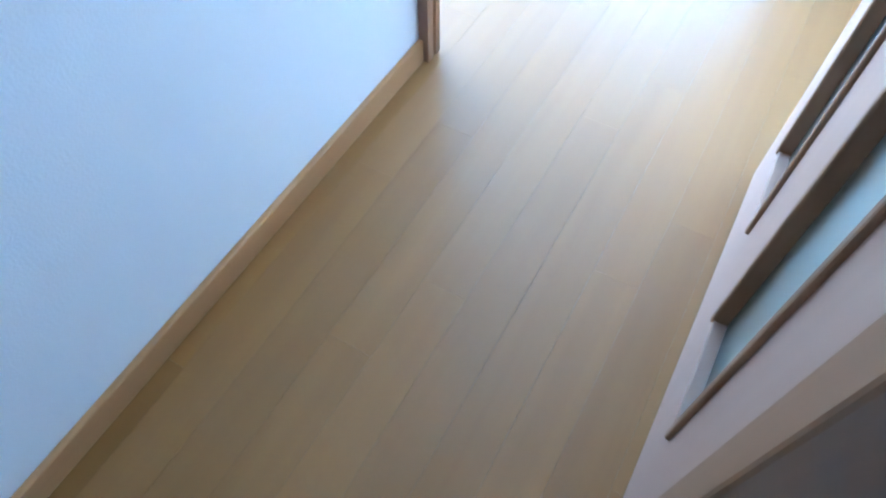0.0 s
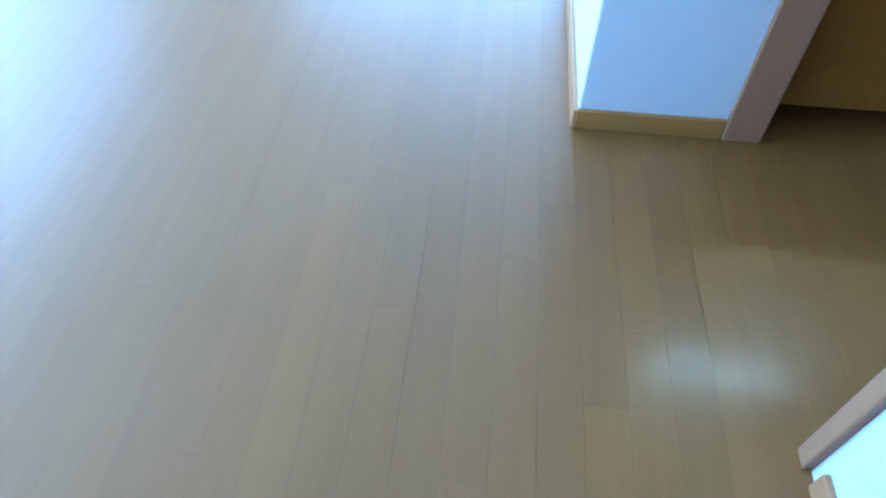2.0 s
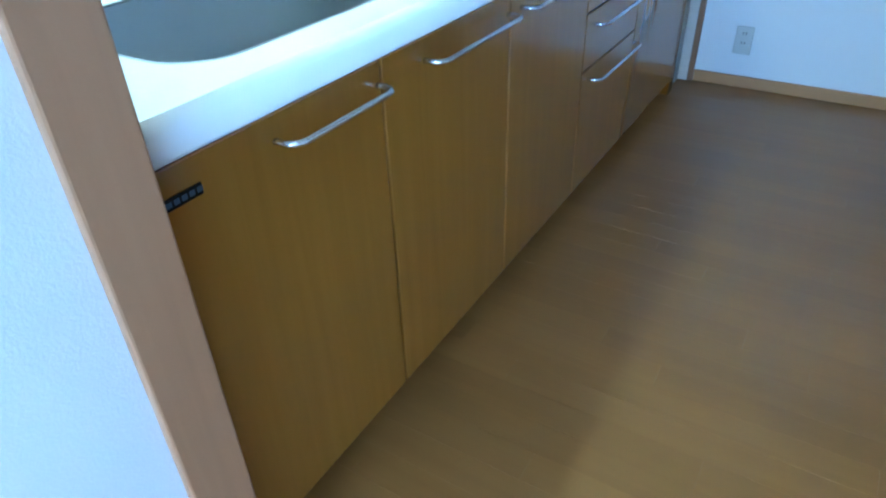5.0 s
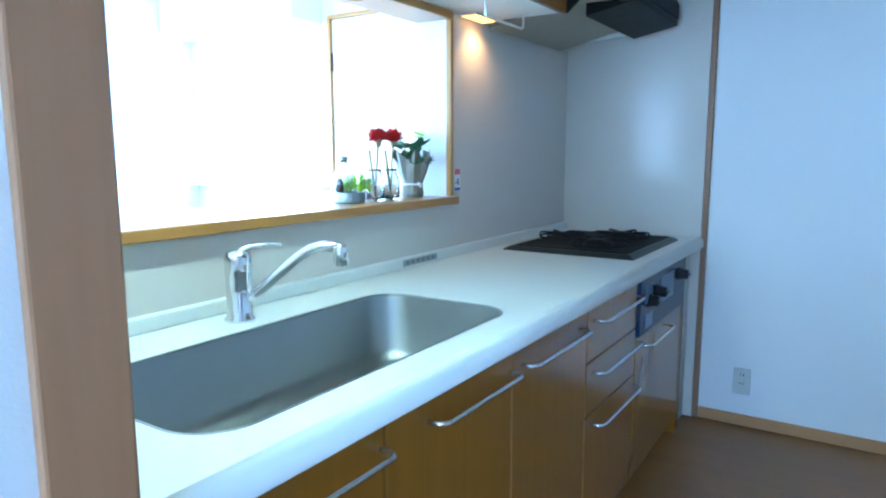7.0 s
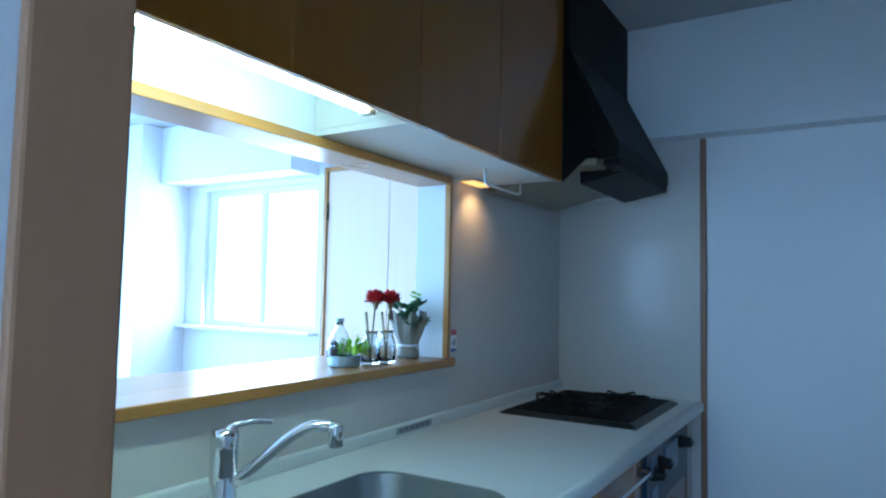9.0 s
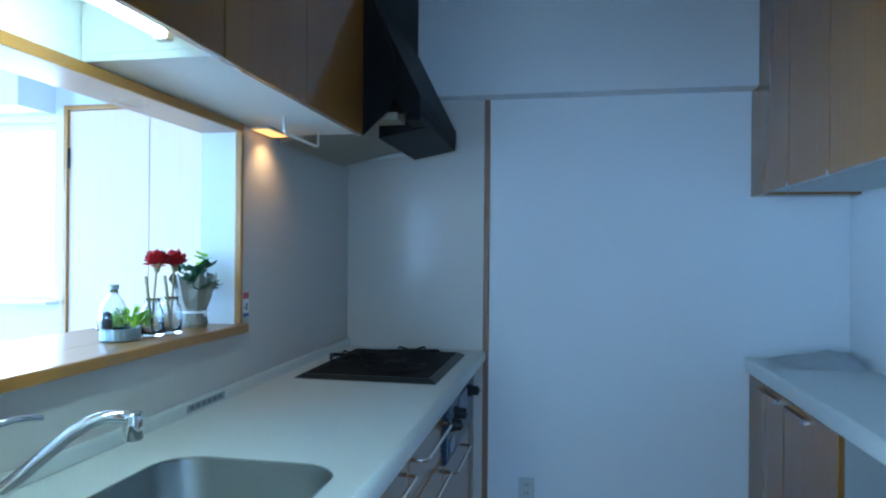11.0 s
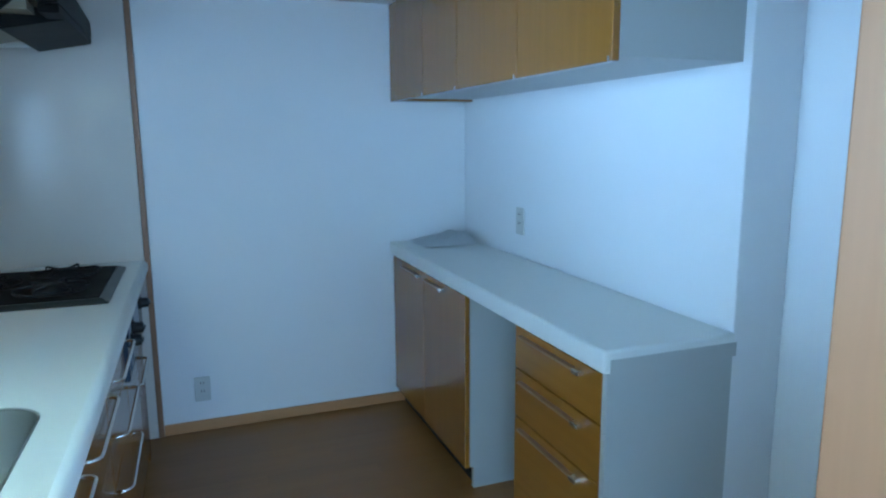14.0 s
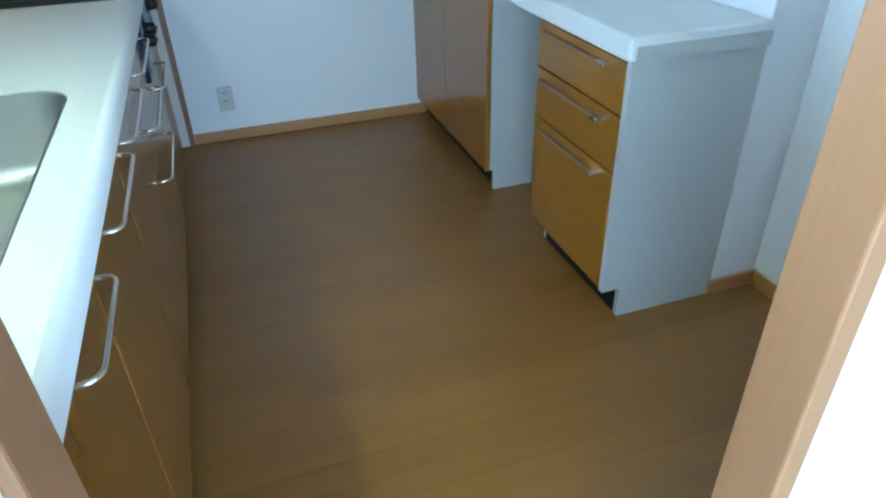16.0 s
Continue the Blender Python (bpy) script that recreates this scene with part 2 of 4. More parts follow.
def prism_bm(profile, axis, lo, hi):
    """A profile of two-dimensional corners drawn out along an axis."""
    bm = bmesh.new()
    ends = []
    for w in (lo, hi):
        ring = []
        for p, q in profile:
            ring.append(bm.verts.new({"x": (w, p, q), "y": (p, w, q), "z": (p, q, w)}[axis]))
        ends.append(ring)
    n = len(profile)
    for k in range(n):
        bm.faces.new((ends[0][k], ends[0][(k + 1) % n], ends[1][(k + 1) % n], ends[1][k]))
    bm.faces.new(ends[0])
    bm.faces.new(list(reversed(ends[1])))
    return bm


# ---- structure ----
YN, YF = -0.32, -0.232

structure("ceiling", box_bm(((LDX0 - 0.1, LDY0 - 0.1, CEIL), (4.6, LDY1 + 0.1, CEIL + 0.1))), CEILM, "plain off-white papered ceiling over all rooms, greyed to cut bounce", "ceiling")

# kitchen walls
structure("wall_kitchen_end", box_bm(((-0.12, 2.55, 0), (2.6, 2.68, CEIL))), PAPER, "white papered wall closing the kitchen", "wall")
structure("wall_kitchen_beam", box_bm(((0.0, 2.44, 2.02), (2.405, 2.548, CEIL)), bevel=0.004), PAPER, "white papered beam under the ceiling", "beam")
structure("wall_kitchen_right", box_bm(((2.23, 0.665, 0), (2.405, 2.549, CEIL)), bevel=0.004), PAPER, "white papered wall behind the sideboard", "wall")
structure("wall_kitchen_recess", box_bm(((2.405, -0.232, 0), (2.55, 2.549, CEIL))), PAPER, "white papered recessed kitchen wall", "wall")
structure("wall_pass", box_bm(
    ((-0.12, -0.65, 0), (0, 2.549, 1.045)), ((-0.12, -0.65, 1.70), (0, 2.549, CEIL)),
    ((-0.12, 1.435, 1.045), (0, 2.549, 1.70)), ((-0.12, -0.65, 1.045), (0, -0.22, 1.70))), PAPER, "white wall with a long serving hatch", "wall")
structure("wall_wing", box_bm(((0.0, -0.652, 0), (0.69, -0.25, CEIL)), bevel=0.005), PAPER, "white papered end of the kitchen partition", "wall")
structure("wall_entry", box_bm(((1.476, -0.305, 0), (2.745, -0.233, CEIL))), PAPER, "bright white papered wall beside the kitchen opening", "wall")
# out of view; height assumed, kept low to shade the upper kitchen
structure("wall_over_opening", box_bm(((0.69, -0.305, 2.02), (1.476, -0.233, CEIL))), PAPER, "unseen white wall above the kitchen opening, set low for shade", "wall")
# living room walls
structure("wall_living_west", box_bm(
    ((LDX0 - 0.12, LDY0, 0), (LDX0, LDY1, 0.15)), ((LDX0 - 0.12, LDY0, 2.1), (LDX0, LDY1, CEIL)),
    ((LDX0 - 0.12, 2.25, 0.15), (LDX0, LDY1, 2.1)), ((LDX0 - 0.12, LDY0, 0.15), (LDX0, -2.85, 2.1))), PAPER, "white living room wall with a wide window", "wall")
structure("wall_living_south", box_bm(
    ((LDX0, LDY0 - 0.12, 0), (LDX1 + 0.1, LDY0, 0.15)), ((LDX0, LDY0 - 0.12, 2.1), (LDX1 + 0.1, LDY0, CEIL)),
    ((LDX0, LDY0 - 0.12, 0.15), (-2.2, LDY0, 2.1)), ((2.0, LDY0 - 0.12, 0.15), (LDX1 + 0.1, LDY0, 2.1))), PAPER, "white living room wall with a balcony window", "wall")
structure("wall_living_north", box_bm(
    ((LDX0, LDY1, 0), (-1.95, LDY1 + 0.12, 1.0)), ((LDX0, LDY1, 2.06), (-1.95, LDY1 + 0.12, CEIL)),
    ((LDX0, LDY1, 1.0), (-3.15, LDY1 + 0.12, 2.06)), ((-1.95, LDY1, 0), (-1.88, LDY1 + 0.12, CEIL)),
    ((-1.88, LDY1, 2.15), (-0.60, LDY1 + 0.12, CEIL)), ((-0.60, LDY1, 0), (-0.12, LDY1 + 0.12, CEIL)),
    ((-1.88, LDY1 + 0.10, 0), (-0.60, LDY1 + 0.12, 2.15))), PAPER, "white living room wall with window and closet", "wall")
structure("wall_living_pier", box_bm(((LDX0, 2.45, 0), (-3.35, LDY1 - 0.001, CEIL)), ((-3.35, 2.62, 2.1), (-1.95, LDY1 - 0.001, CEIL)), bevel=0.004), PAPER, "white papered pier and beam in the corner", "pillar")
structure("wall_closet_side", box_bm(((-0.12, 2.55, 0), (0.0, LDY1 + 0.12, CEIL))), PAPER, "white papered wall beside the closet", "wall")
structure("wall_living_east", box_bm(((1.995, LDY0, 0), (LDX1 + 0.1, -1.27, CEIL))), PAPER, "white papered living room wall", "wall")
# hall
structure("wall_hall_left", box_bm(((2.022, -1.27, 0), (4.5, -1.15, CEIL))), PAPER, "white papered hall wall with soft relief", "wall")
structure("wall_hall_right", box_bm(((2.745, -0.43, 0), (4.5, -0.233, CEIL))), PAPER, "white papered hall wall behind the door", "wall")
structure("wall_hall_end", box_bm(((4.5, -1.27, 0), (4.6, -0.233, CEIL))), PAPER, "plain white wall closing the hall", "wall")


def baseboard(name, a, b, h=0.052):
    m = JAMBX if abs(b[0] - a[0]) > abs(b[1] - a[1]) else SILLW
    return structure(name, box_bm(((a[0], a[1], 0.0), (b[0], b[1], h)), bevel=0.003), m, "pale wooden baseboard along the wall", "baseboard")


baseboard("baseboard", (0.692, 2.538), (1.90, 2.55))
baseboard("baseboard", (2.222, 0.653), (2.405, 0.665))
baseboard("baseboard", (2.393, -0.233), (2.405, 0.653))
baseboard("baseboard", (0.69, -0.652), (0.702, -0.322))
baseboard("baseboard", (-0.12, -0.664), (0.702, -0.652))
baseboard("baseboard", (1.50, -0.317), (2.70, -0.305))
baseboard("baseboard", (2.03, -1.15), (4.5, -1.138))
baseboard("baseboard", (2.747, -0.442), (4.5, -0.43))
baseboard("baseboard", (-0.132, -0.652), (-0.12, 2.549))
baseboard("baseboard", (1.49, -0.233), (2.393, -0.221))


def casing(name, a, b, material, label):
    return structure(name, box_bm((a, b), bevel=0.004), material, label, "trim")


# frames of openings
casing("trim_post", (0.69, YN, 0), (0.705, YF, 2.14), JAMB, "brown wooden frame post at the partition end")
casing("trim_post_core", (0.60, -0.249, 0), (0.689, YF, CEIL), JAMB, "brown wooden post edge beside the counter")
casing("trim_jamb", (1.441, YN, 0), (1.475, YF, 2.14), JAMB, "brown wooden jamb of the kitchen opening")
# unseen head, at the low height that blocks light from above
casing("trim_head", (0.706, YN, 1.995), (1.440, YF, 2.019), JAMBX, "unseen brown wooden head of the kitchen opening")
casing("trim_panel_edge", (0.667, 2.53, 0), (0.691, 2.549, 2.019), DARKW, "brown wooden strip ending the wall panel")
hj = [(1.975, -1.275), (1.975, -1.145), (1.985, -1.128), (2.000, -1.128), (2.004, -1.136), (2.010, -1.128), (2.030, -1.128), (2.030, -1.149), (2.021, -1.151), (2.021, -1.275)]
structure("trim_hall_end", prism_bm(hj, "z", 0, 2.3), DARKW, "dark brown grooved wooden trim on the wall end", "trim")
casing("trim_door_jamb", (2.702, -0.50, 0), (2.745, -0.32, 2.1), DARKW, "brown wooden jamb of the hall door")

# bright sky seen through the windows
for nm, bx in (("backdrop_south", ((-3, LDY0 - 1.62, -0.5), (4.5, LDY0 - 1.6, 4))), ("backdrop_west", ((LDX0 - 1.62, -5, -0.5), (LDX0 - 1.6, 3, 4))), ("backdrop_north", ((-6, LDY1 + 1.6, -0.5), (1, LDY1 + 1.62, 4)))):
    tagged(new(nm, finish(nm, box_bm(bx), SKYGLOW)), "plain bright hazy sky outside the window", "sky", kind="structure")

# serving hatch frame and sill
structure("trim_hatch", box_bm(((-0.125, -0.22, 1.69), (0.022, 1.45, 1.718)), ((-0.0005, 1.432, 1.075), (0.022, 1.45, 1.689)), bevel=0.003), SILLW, "honey wooden frame of the serving hatch", "trim")
structure("sill_hatch", box_bm(((-0.36, -0.40, 1.043), (-0.121, 1.62, 1.072)), ((-0.122, -0.219, 1.0435), (0.03, 1.478, 1.0725)), bevel=0.004), SILLW, "honey wooden serving ledge", "sill")
# glossy kitchen wall panels
structure("wall_panel_side", box_bm(((0.0005, 1.4505, 0.80), (0.004, 2.53, 1.72)), ((0.0005, -0.22, 0.80), (0.004, 1.4505, 1.042))), PANEL, "glossy grey-white kitchen wall panel", "wall panel")
structure("wall_panel_end", box_bm(((0.0, 2.532, 0.0), (0.666, 2.549, 2.019))), PANEL, "glossy grey-white wall panel behind the hob", "wall panel")


# ---- windows ----
def window(name, axis, fixed, lo, hi, z0, z1, panes, label):
    w = tagged(new(name), label, "window", kind="structure")
    t = 0.045

    def bx(a0, a1, b0, b1, d0, d1):
        if axis == "x":
            return ((a0, fixed + d0, b0), (a1, fixed + d1, b1))
        return ((fixed + d0, a0, b0), (fixed + d1, a1, b1))
    part("window_frame", box_bm(bx(lo, hi, z0, z0 + t, 0, 0.06), bx(lo, hi, z1 - t, z1, 0, 0.06), bx(lo, lo + t, z0 + t, z1 - t, 0, 0.06), bx(hi - t, hi, z0 + t, z1 - t, 0, 0.06), bevel=0.003), VINYL, w)
    step = (hi - lo - 2 * t) / panes
    for i in range(panes):
        a = lo + t + i * step
        if i:
            part("mullion", box_bm(bx(a - 0.022, a + 0.022, z0 + t, z1 - t, 0.005, 0.055), bevel=0.003), VINYL, w)
        g = part("pane", box_bm(bx(a + 0.022 * (i > 0), a + step - 0.022 * (i < panes - 1), z0 + t, z1 - t, 0.027, 0.033)), CLEAR, w)
        g.visible_shadow = False
    return w


window("window_1", "x", LDY0 - 0.10, -2.2, 2.0, 0.15, 2.1, 4, "wide white-framed balcony window")
window("window_2", "y", LDX0 - 0.10, -2.85, 2.25, 0.15, 2.1, 5, "very wide white-framed window")
window("window_3", "x", LDY1 + 0.04, -3.15, -1.95, 1.0, 2.06, 2, "white-framed window above a low wall")
structure("sill_window", box_bm(((-3.35, LDY1 - 0.10, 0.975), (-1.92, LDY1 + 0.03, 1.0)), bevel=0.004), VINYL, "pale window sill", "sill")

# ---- kitchen counter ----
def handle(parent, y0, y1, z, x, out=0.038, axis="y", label="satin metal bow handle"):
    """A flat bow handle with rounded corners, standing out from a front."""
    s = 1 if x < 1.2 else -1
    r = 0.022
    pts = [(x, y0, z), (x + s * (out - r) * 0.6, y0, z)]
    for k in range(5):
        a = k / 4 * math.pi / 2
        pts.append((x + s * (out - r + r * math.sin(a)), y0 + r - r * math.cos(a), z))
    for k in range(5):
        a = k / 4 * math.pi / 2
        pts.append((x + s * (out - r + r * math.cos(a)), y1 - r + r * math.sin(a), z))
    pts += [(x + s * (out - r) * 0.6, y1, z), (x, y1, z)]
    return part("handle", tube_bm(pts, 0.0052, 8), SATIN, parent, label, smooth=True)


FX = 0.645
HGAP = 0.0025


def base_unit(label, y0, y1, fronts, hand, group="kitchen base cabinets"):
    """A base cabinet: carcass, black kick, fronts between heights, and a bow handle on each."""
    u = thing("base_cabinet", label, "cabinet", ((FX + 0.1) / 2, (y0 + y1) / 2, 0), group)
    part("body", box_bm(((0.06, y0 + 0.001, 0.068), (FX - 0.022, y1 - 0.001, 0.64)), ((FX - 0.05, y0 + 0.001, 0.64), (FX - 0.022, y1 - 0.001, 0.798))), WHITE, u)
    part("kick", box_bm(((0.06, y0 + 0.001, 0.0), (0.50, y1 - 0.001, 0.0675))), KICK, u, "black recessed kick board")
    for (z0, z1), h in zip(fronts, hand):
        d = part("door" if z1 - z0 > 0.4 else "drawer_front", box_bm(((FX - 0.021, y0 + HGAP, z0), (FX, y1 - HGAP, z1)), bevel=0.003), HONEY, u, "glossy honey wood front")
        if h:
            handle(d, h[0], h[1], h[2], FX)
    return u


c1 = base_unit("glossy honey wood base cabinet with one door", -0.23, 0.235, [(0.068, 0.785)], [(-0.012, 0.222, 0.746)])
plate = part("nameplate", box_bm(((FX + 0.0005, -0.205, 0.732), (FX + 0.003, -0.143, 0.748)), bevel=0.001), KICK, c1, "small black maker's plate")
part("lettering", box_bm(*[((FX + 0.003, -0.198 + i * 0.0115, 0.737), (FX + 0.0036, -0.190 + i * 0.0115, 0.744)) for i in range(5)]), SILVER, c1)
base_unit("glossy honey wood base cabinet under the sink", 0.235, 0.70, [(0.068, 0.785)], [(0.362, 0.686, 0.744)])
base_unit("glossy honey wood base cabinet with wide handle", 0.70, 1.17, [(0.068, 0.785)], [(0.748, 1.11, 0.744)])
base_unit("glossy honey wood base unit with three drawers", 1.17, 1.65, [(0.627, 0.785), (0.462, 0.623), (0.068, 0.458)], [(1.225, 1.615, 0.745), (1.225, 1.615, 0.588), (1.225, 1.615, 0.428)])
base_unit("glossy honey wood base cabinet below the cooker controls", 1.65, 2.30, [(0.068, 0.585)], [(1.72, 2.05, 0.548)])
fl = thing("filler_panel", "honey wood filler strip beside the cooker cabinet", "panel", (0.4, 2.34, 0))
part("strip", box_bm(((0.45, 2.302, 0.0), (FX - 0.004, 2.375, 0.797)), bevel=0.002), HONEY, fl)
part("side", box_bm(((0.45, 2.376, 0.0), (FX - 0.02, 2.53, 0.797)), bevel=0.002), WHITE, fl, "white filler panel")


def worktop():
    """A worktop with a rounded front edge and a hole for the sink."""
    w = thing("worktop", "smooth off-white worktop with a rounded front edge", "worktop", (0.33, 1.16, 0.80))
    x0, x1, y0, y1, z0, z1 = 0.0045, 0.678, -0.231, 2.531, 0.80, 0.85
    hx0, hx1, hy0, hy1, hr = 0.175, 0.585, -0.07, 0.835, 0.09
    bm = bmesh.new()
    hole = rounded(hx0, hx1, hy0, hy1, hr, 8)
    r = 0.022
    prof = [(x1 - r, z1)] + [(x1 - r + r * math.sin(a), z1 - r + r * math.cos(a)) for a in (0.4, 0.8, 1.2, 1.57)] + [(x1, z0 + 0.008), (x1 - 0.008, z0), (x1 - 0.05, z0)]
    # flat top round the hole
    outer = [(x0, y0), (x1 - r, y0), (x1 - r, y1), (x0, y1)]
    ov = [bm.verts.new((x, y, z1)) for x, y in outer]
    hv = [bm.verts.new((x, y, z1)) for x, y in hole]
    es = [bm.edges.new((ov[i], ov[(i + 1) % 4])) for i in range(4)] + [bm.edges.new((hv[i], hv[(i + 1) % len(hv)])) for i in range(len(hv))]
    bmesh.ops.triangle_fill(bm, edges=es, use_beauty=True)
    # rim of the hole and front profile
    hb = [bm.verts.new((x, y, z0 + 0.02)) for x, y in hole]
    n = len(hole)
    for i in range(n):
        bm.faces.new((hv[i], hv[(i + 1) % n], hb[(i + 1) % n], hb[i]))
    rows = [[bm.verts.new((x, y, z)) for x, z in prof] for y in (y0, y1)]
    for i in range(len(prof) - 1):
        f = bm.faces.new((rows[0][i], rows[0][i + 1], rows[1][i + 1], rows[1][i]))
        f.smooth = True
    for row in rows:
        bm.faces.new(row)
    part("slab", bm, TOP, w)
    part("upstand", box_bm(((0.0045, y0, z1 - 0.001), (0.022, y1, z1 + 0.038)), bevel=0.006), TOP, w, "low moulded upstand at the back")
    return w


def rounded(x0, x1, y0, y1, r, n):
    pts = []
    for cx, cy, a0 in ((x1 - r, y1 - r, 0), (x0 + r, y1 - r, 90), (x0 + r, y0 + r, 180), (x1 - r, y0 + r, 270)):
        for k in range(n + 1):
            a = radians(a0 + 90 * k / n)
            pts.append((cx + r * math.cos(a), cy + r * math.sin(a)))
    return pts


worktop()


def sink():
    s = thing("sink", "deep brushed steel sink set into the worktop", "sink", (0.38, 0.38, 0.66))
    bm = bmesh.new()
    levels = [(0.0, 0.0, 0.848), (0.004, 0.004, 0.835), (0.010, 0.0, 0.70), (0.03, 0.0, 0.672), (0.06, 0.0, 0.663)]
    rings = []
    for inset, _, z in levels:
        rings.append([bm.verts.new((x, y, z)) for x, y in rounded(0.176 + inset, 0.584 - inset, -0.069 + inset, 0.834 - inset, 0.089, 8)])
    n = len(rings[0])
    for a, b in zip(rings, rings[1:]):
        for k in range(n):
            bm.faces.new((a[k], a[(k + 1) % n], b[(k + 1) % n], b[k]))
    bm.faces.new(rings[-1])
    part("basin", bm, STEEL, s, smooth=True)
    part("rim", tube_bm([(x, y, 0.848) for x, y in rounded(0.178, 0.582, -0.067, 0.832, 0.088, 8)] + [(0.582, 0.744, 0.848)], 0.003, 6), STEEL, s, smooth=True)
    d = part("drain", lathe_bm([(0.0, 0.0), (0.055, 0.0), (0.058, 0.003), (0.05, 0.004), (0.046, 0.0015), (0.0, 0.001)], (0.30, 0.60, 0.664), 24), CHROME, s, "round strainer drain", smooth=True)
    return s


sink()


def faucet():
    f = thing("faucet", "chrome single-lever kitchen faucet with a swung spout", "faucet", (0.10, 0.40, 0.85))
    c = (0.10, 0.40, 0.85)
    part("body", lathe_bm([(0.0, 0), (0.034, 0), (0.034, 0.006), (0.029, 0.012), (0.029, 0.10), (0.030, 0.104), (0.030, 0.145), (0.027, 0.158), (0.0, 0.162)], c, 28), CHROME, f, smooth=True)
    pts, rad = [], []
    d = Vector((0.23, 0.125, 0)).normalized()
    for t, z, r in ((0.0, 0.035, 0.015), (0.04, 0.062, 0.014), (0.09, 0.106, 0.0125), (0.14, 0.148, 0.012), (0.17, 0.166, 0.012), (0.195, 0.173, 0.012), (0.222, 0.171, 0.012), (0.236, 0.166, 0.012)):
        pts.append(Vector(c) + d * t + Vector((0, 0, z)))
        rad.append(r)
    part("spout", tube_bm(pts, 0.013, 14, None, rad), CHROME, f, smooth=True)
    tip = pts[-1]
    part("nozzle", lathe_bm([(0.0, 0.012), (0.015, 0.012), (0.017, 0.006), (0.017, -0.032), (0.014, -0.036), (0.0, -0.036)], tip, 20), CHROME, f, smooth=True)
    part("lever", tube_bm([(0.10, 0.40, 1.004), (0.108, 0.42, 1.016), (0.125, 0.455, 1.020), (0.145, 0.49, 1.016)], 0.007, 10, None, [0.010, 0.007, 0.006, 0.0055]), CHROME, f, smooth=True)
    return f


faucet()


def hob():
    h = thing("gas_hob", "black built-in gas hob with iron grates", "hob", (0.345, 2.04, 0.85))
    x0, x1, y0, y1 = 0.088, 0.606, 1.715, 2.366
    part("rim", prism_rect(x0, x1, y0, y1, 0.848, 0.866, 0.022), HOBRIM, h, "grey bevelled metal rim")
    part("plate", box_bm(((x0 + 0.03, y0 + 0.03, 0.864), (x1 - 0.03, y1 - 0.03, 0.8695)), bevel=0.003), HOBTOP, h, "dark shiny top plate")
    for (cx, cy, rr) in ((0.41, 1.90, 0.058), (0.41, 2.19, 0.058), (0.20, 2.04, 0.038)):
        b = part("burner", lathe_bm([(0, 0), (rr, 0), (rr, 0.010), (rr * 0.8, 0.016), (rr * 0.78, 0.024), (rr * 0.3, 0.027), (0, 0.027)], (cx, cy, 0.8685), 24), IRON, h, smooth=True)
        bm = bmesh.new()
        ro = rr + 0.055
        ring = [(cx + ro * math.cos(a * math.tau / 28), cy + ro * math.sin(a * math.tau / 28), 0.877) for a in range(29)]
        tube_bm(ring, 0.0045, 6, bm)
        for k in range(6):
            a = k * math.tau / 6 + 0.26
            ca, sa = math.cos(a), math.sin(a)
            tube_bm([(cx + ro * ca, cy + ro * sa, 0.872), (cx + ro * ca, cy + ro * sa, 0.890), (cx + (ro - 0.012) * ca, cy + (ro - 0.012) * sa, 0.893), (cx + rr * 0.5 * ca, cy + rr * 0.5 * sa, 0.891)], 0.0045, 6, bm)
        part("grate", bm, IRON, h, "black iron pan support")
    part("grill_vent", box_bm(*[((0.150, 1.80 + i * 0.04, 0.8695), (0.166, 1.828 + i * 0.04, 0.8735)) for i in range(3)]), IRON, h)
    return h


def prism_rect(x0, x1, y0, y1, z0, z1, slope):
    bm = bmesh.new()
    a = [bm.verts.new((x, y, z0)) for x, y in ((x0, y0), (x1, y0), (x1, y1), (x0, y1))]
    m = [bm.verts.new((x, y, z0 + 0.006)) for x, y in ((x0, y0), (x1, y0), (x1, y1), (x0, y1))]
    b = [bm.verts.new((x, y, z1)) for x, y in ((x0 + slope, y0 + slope), (x1 - slope, y0 + slope), (x1 - slope, y1 - slope), (x0 + slope, y1 - slope))]
    for p, q in ((a, m), (m, b)):
        for k in range(4):
            bm.faces.new((p[k], p[(k + 1) % 4], q[(k + 1) % 4], q[k]))
    bm.faces.new(b)
    bm.faces.new(list(reversed(a)))
    return bm


hob()


def controls():
    c = thing("cooker_controls", "dark blue cooker control panel with black knobs", "cooker", (0.62, 1.97, 0.6))
    part("fascia", box_bm(((0.56, 1.655, 0.59), (FX + 0.012, 2.295, 0.797)), bevel=0.004), NAVY, c)
    part("display", box_bm(((FX + 0.010, 1.90, 0.665), (FX + 0.015, 2.10, 0.765)), bevel=0.002), SILVER, c, "pale silver window")
    part("display", box_bm(((FX + 0.010, 1.70, 0.70), (FX + 0.015, 1.79, 0.765)), bevel=0.002), SILVER, c)
    part("display", box_bm(((FX + 0.010, 1.71, 0.61), (FX + 0.015, 1.80, 0.66)), bevel=0.002), SILVER, c)
    for y, z in ((1.755, 0.705), (1.86, 0.72), (2.19, 0.735)):
        bm = lathe_bm([(0, 0), (0.026, 0), (0.026, 0.006), (0.021, 0.012), (0.019, 0.034), (0.016, 0.037), (0, 0.037)], (0, 0, 0), 22)
        add_box(bm, (-0.004, -0.02, 0.034), (0.004, 0.02, 0.043), 0.0015)
        bm.transform(Matrix.Translation((FX + 0.012, y, z)) @ Matrix.Rotation(radians(90), 4, "Y"))
        part("knob", bm, BLACK, c, "round black knob", smooth=False)
    return c


controls()

# ---- wall cabinets over the counter ----
UX, UZ, UZ1 = 0.345, 1.72, CEIL - 0.002


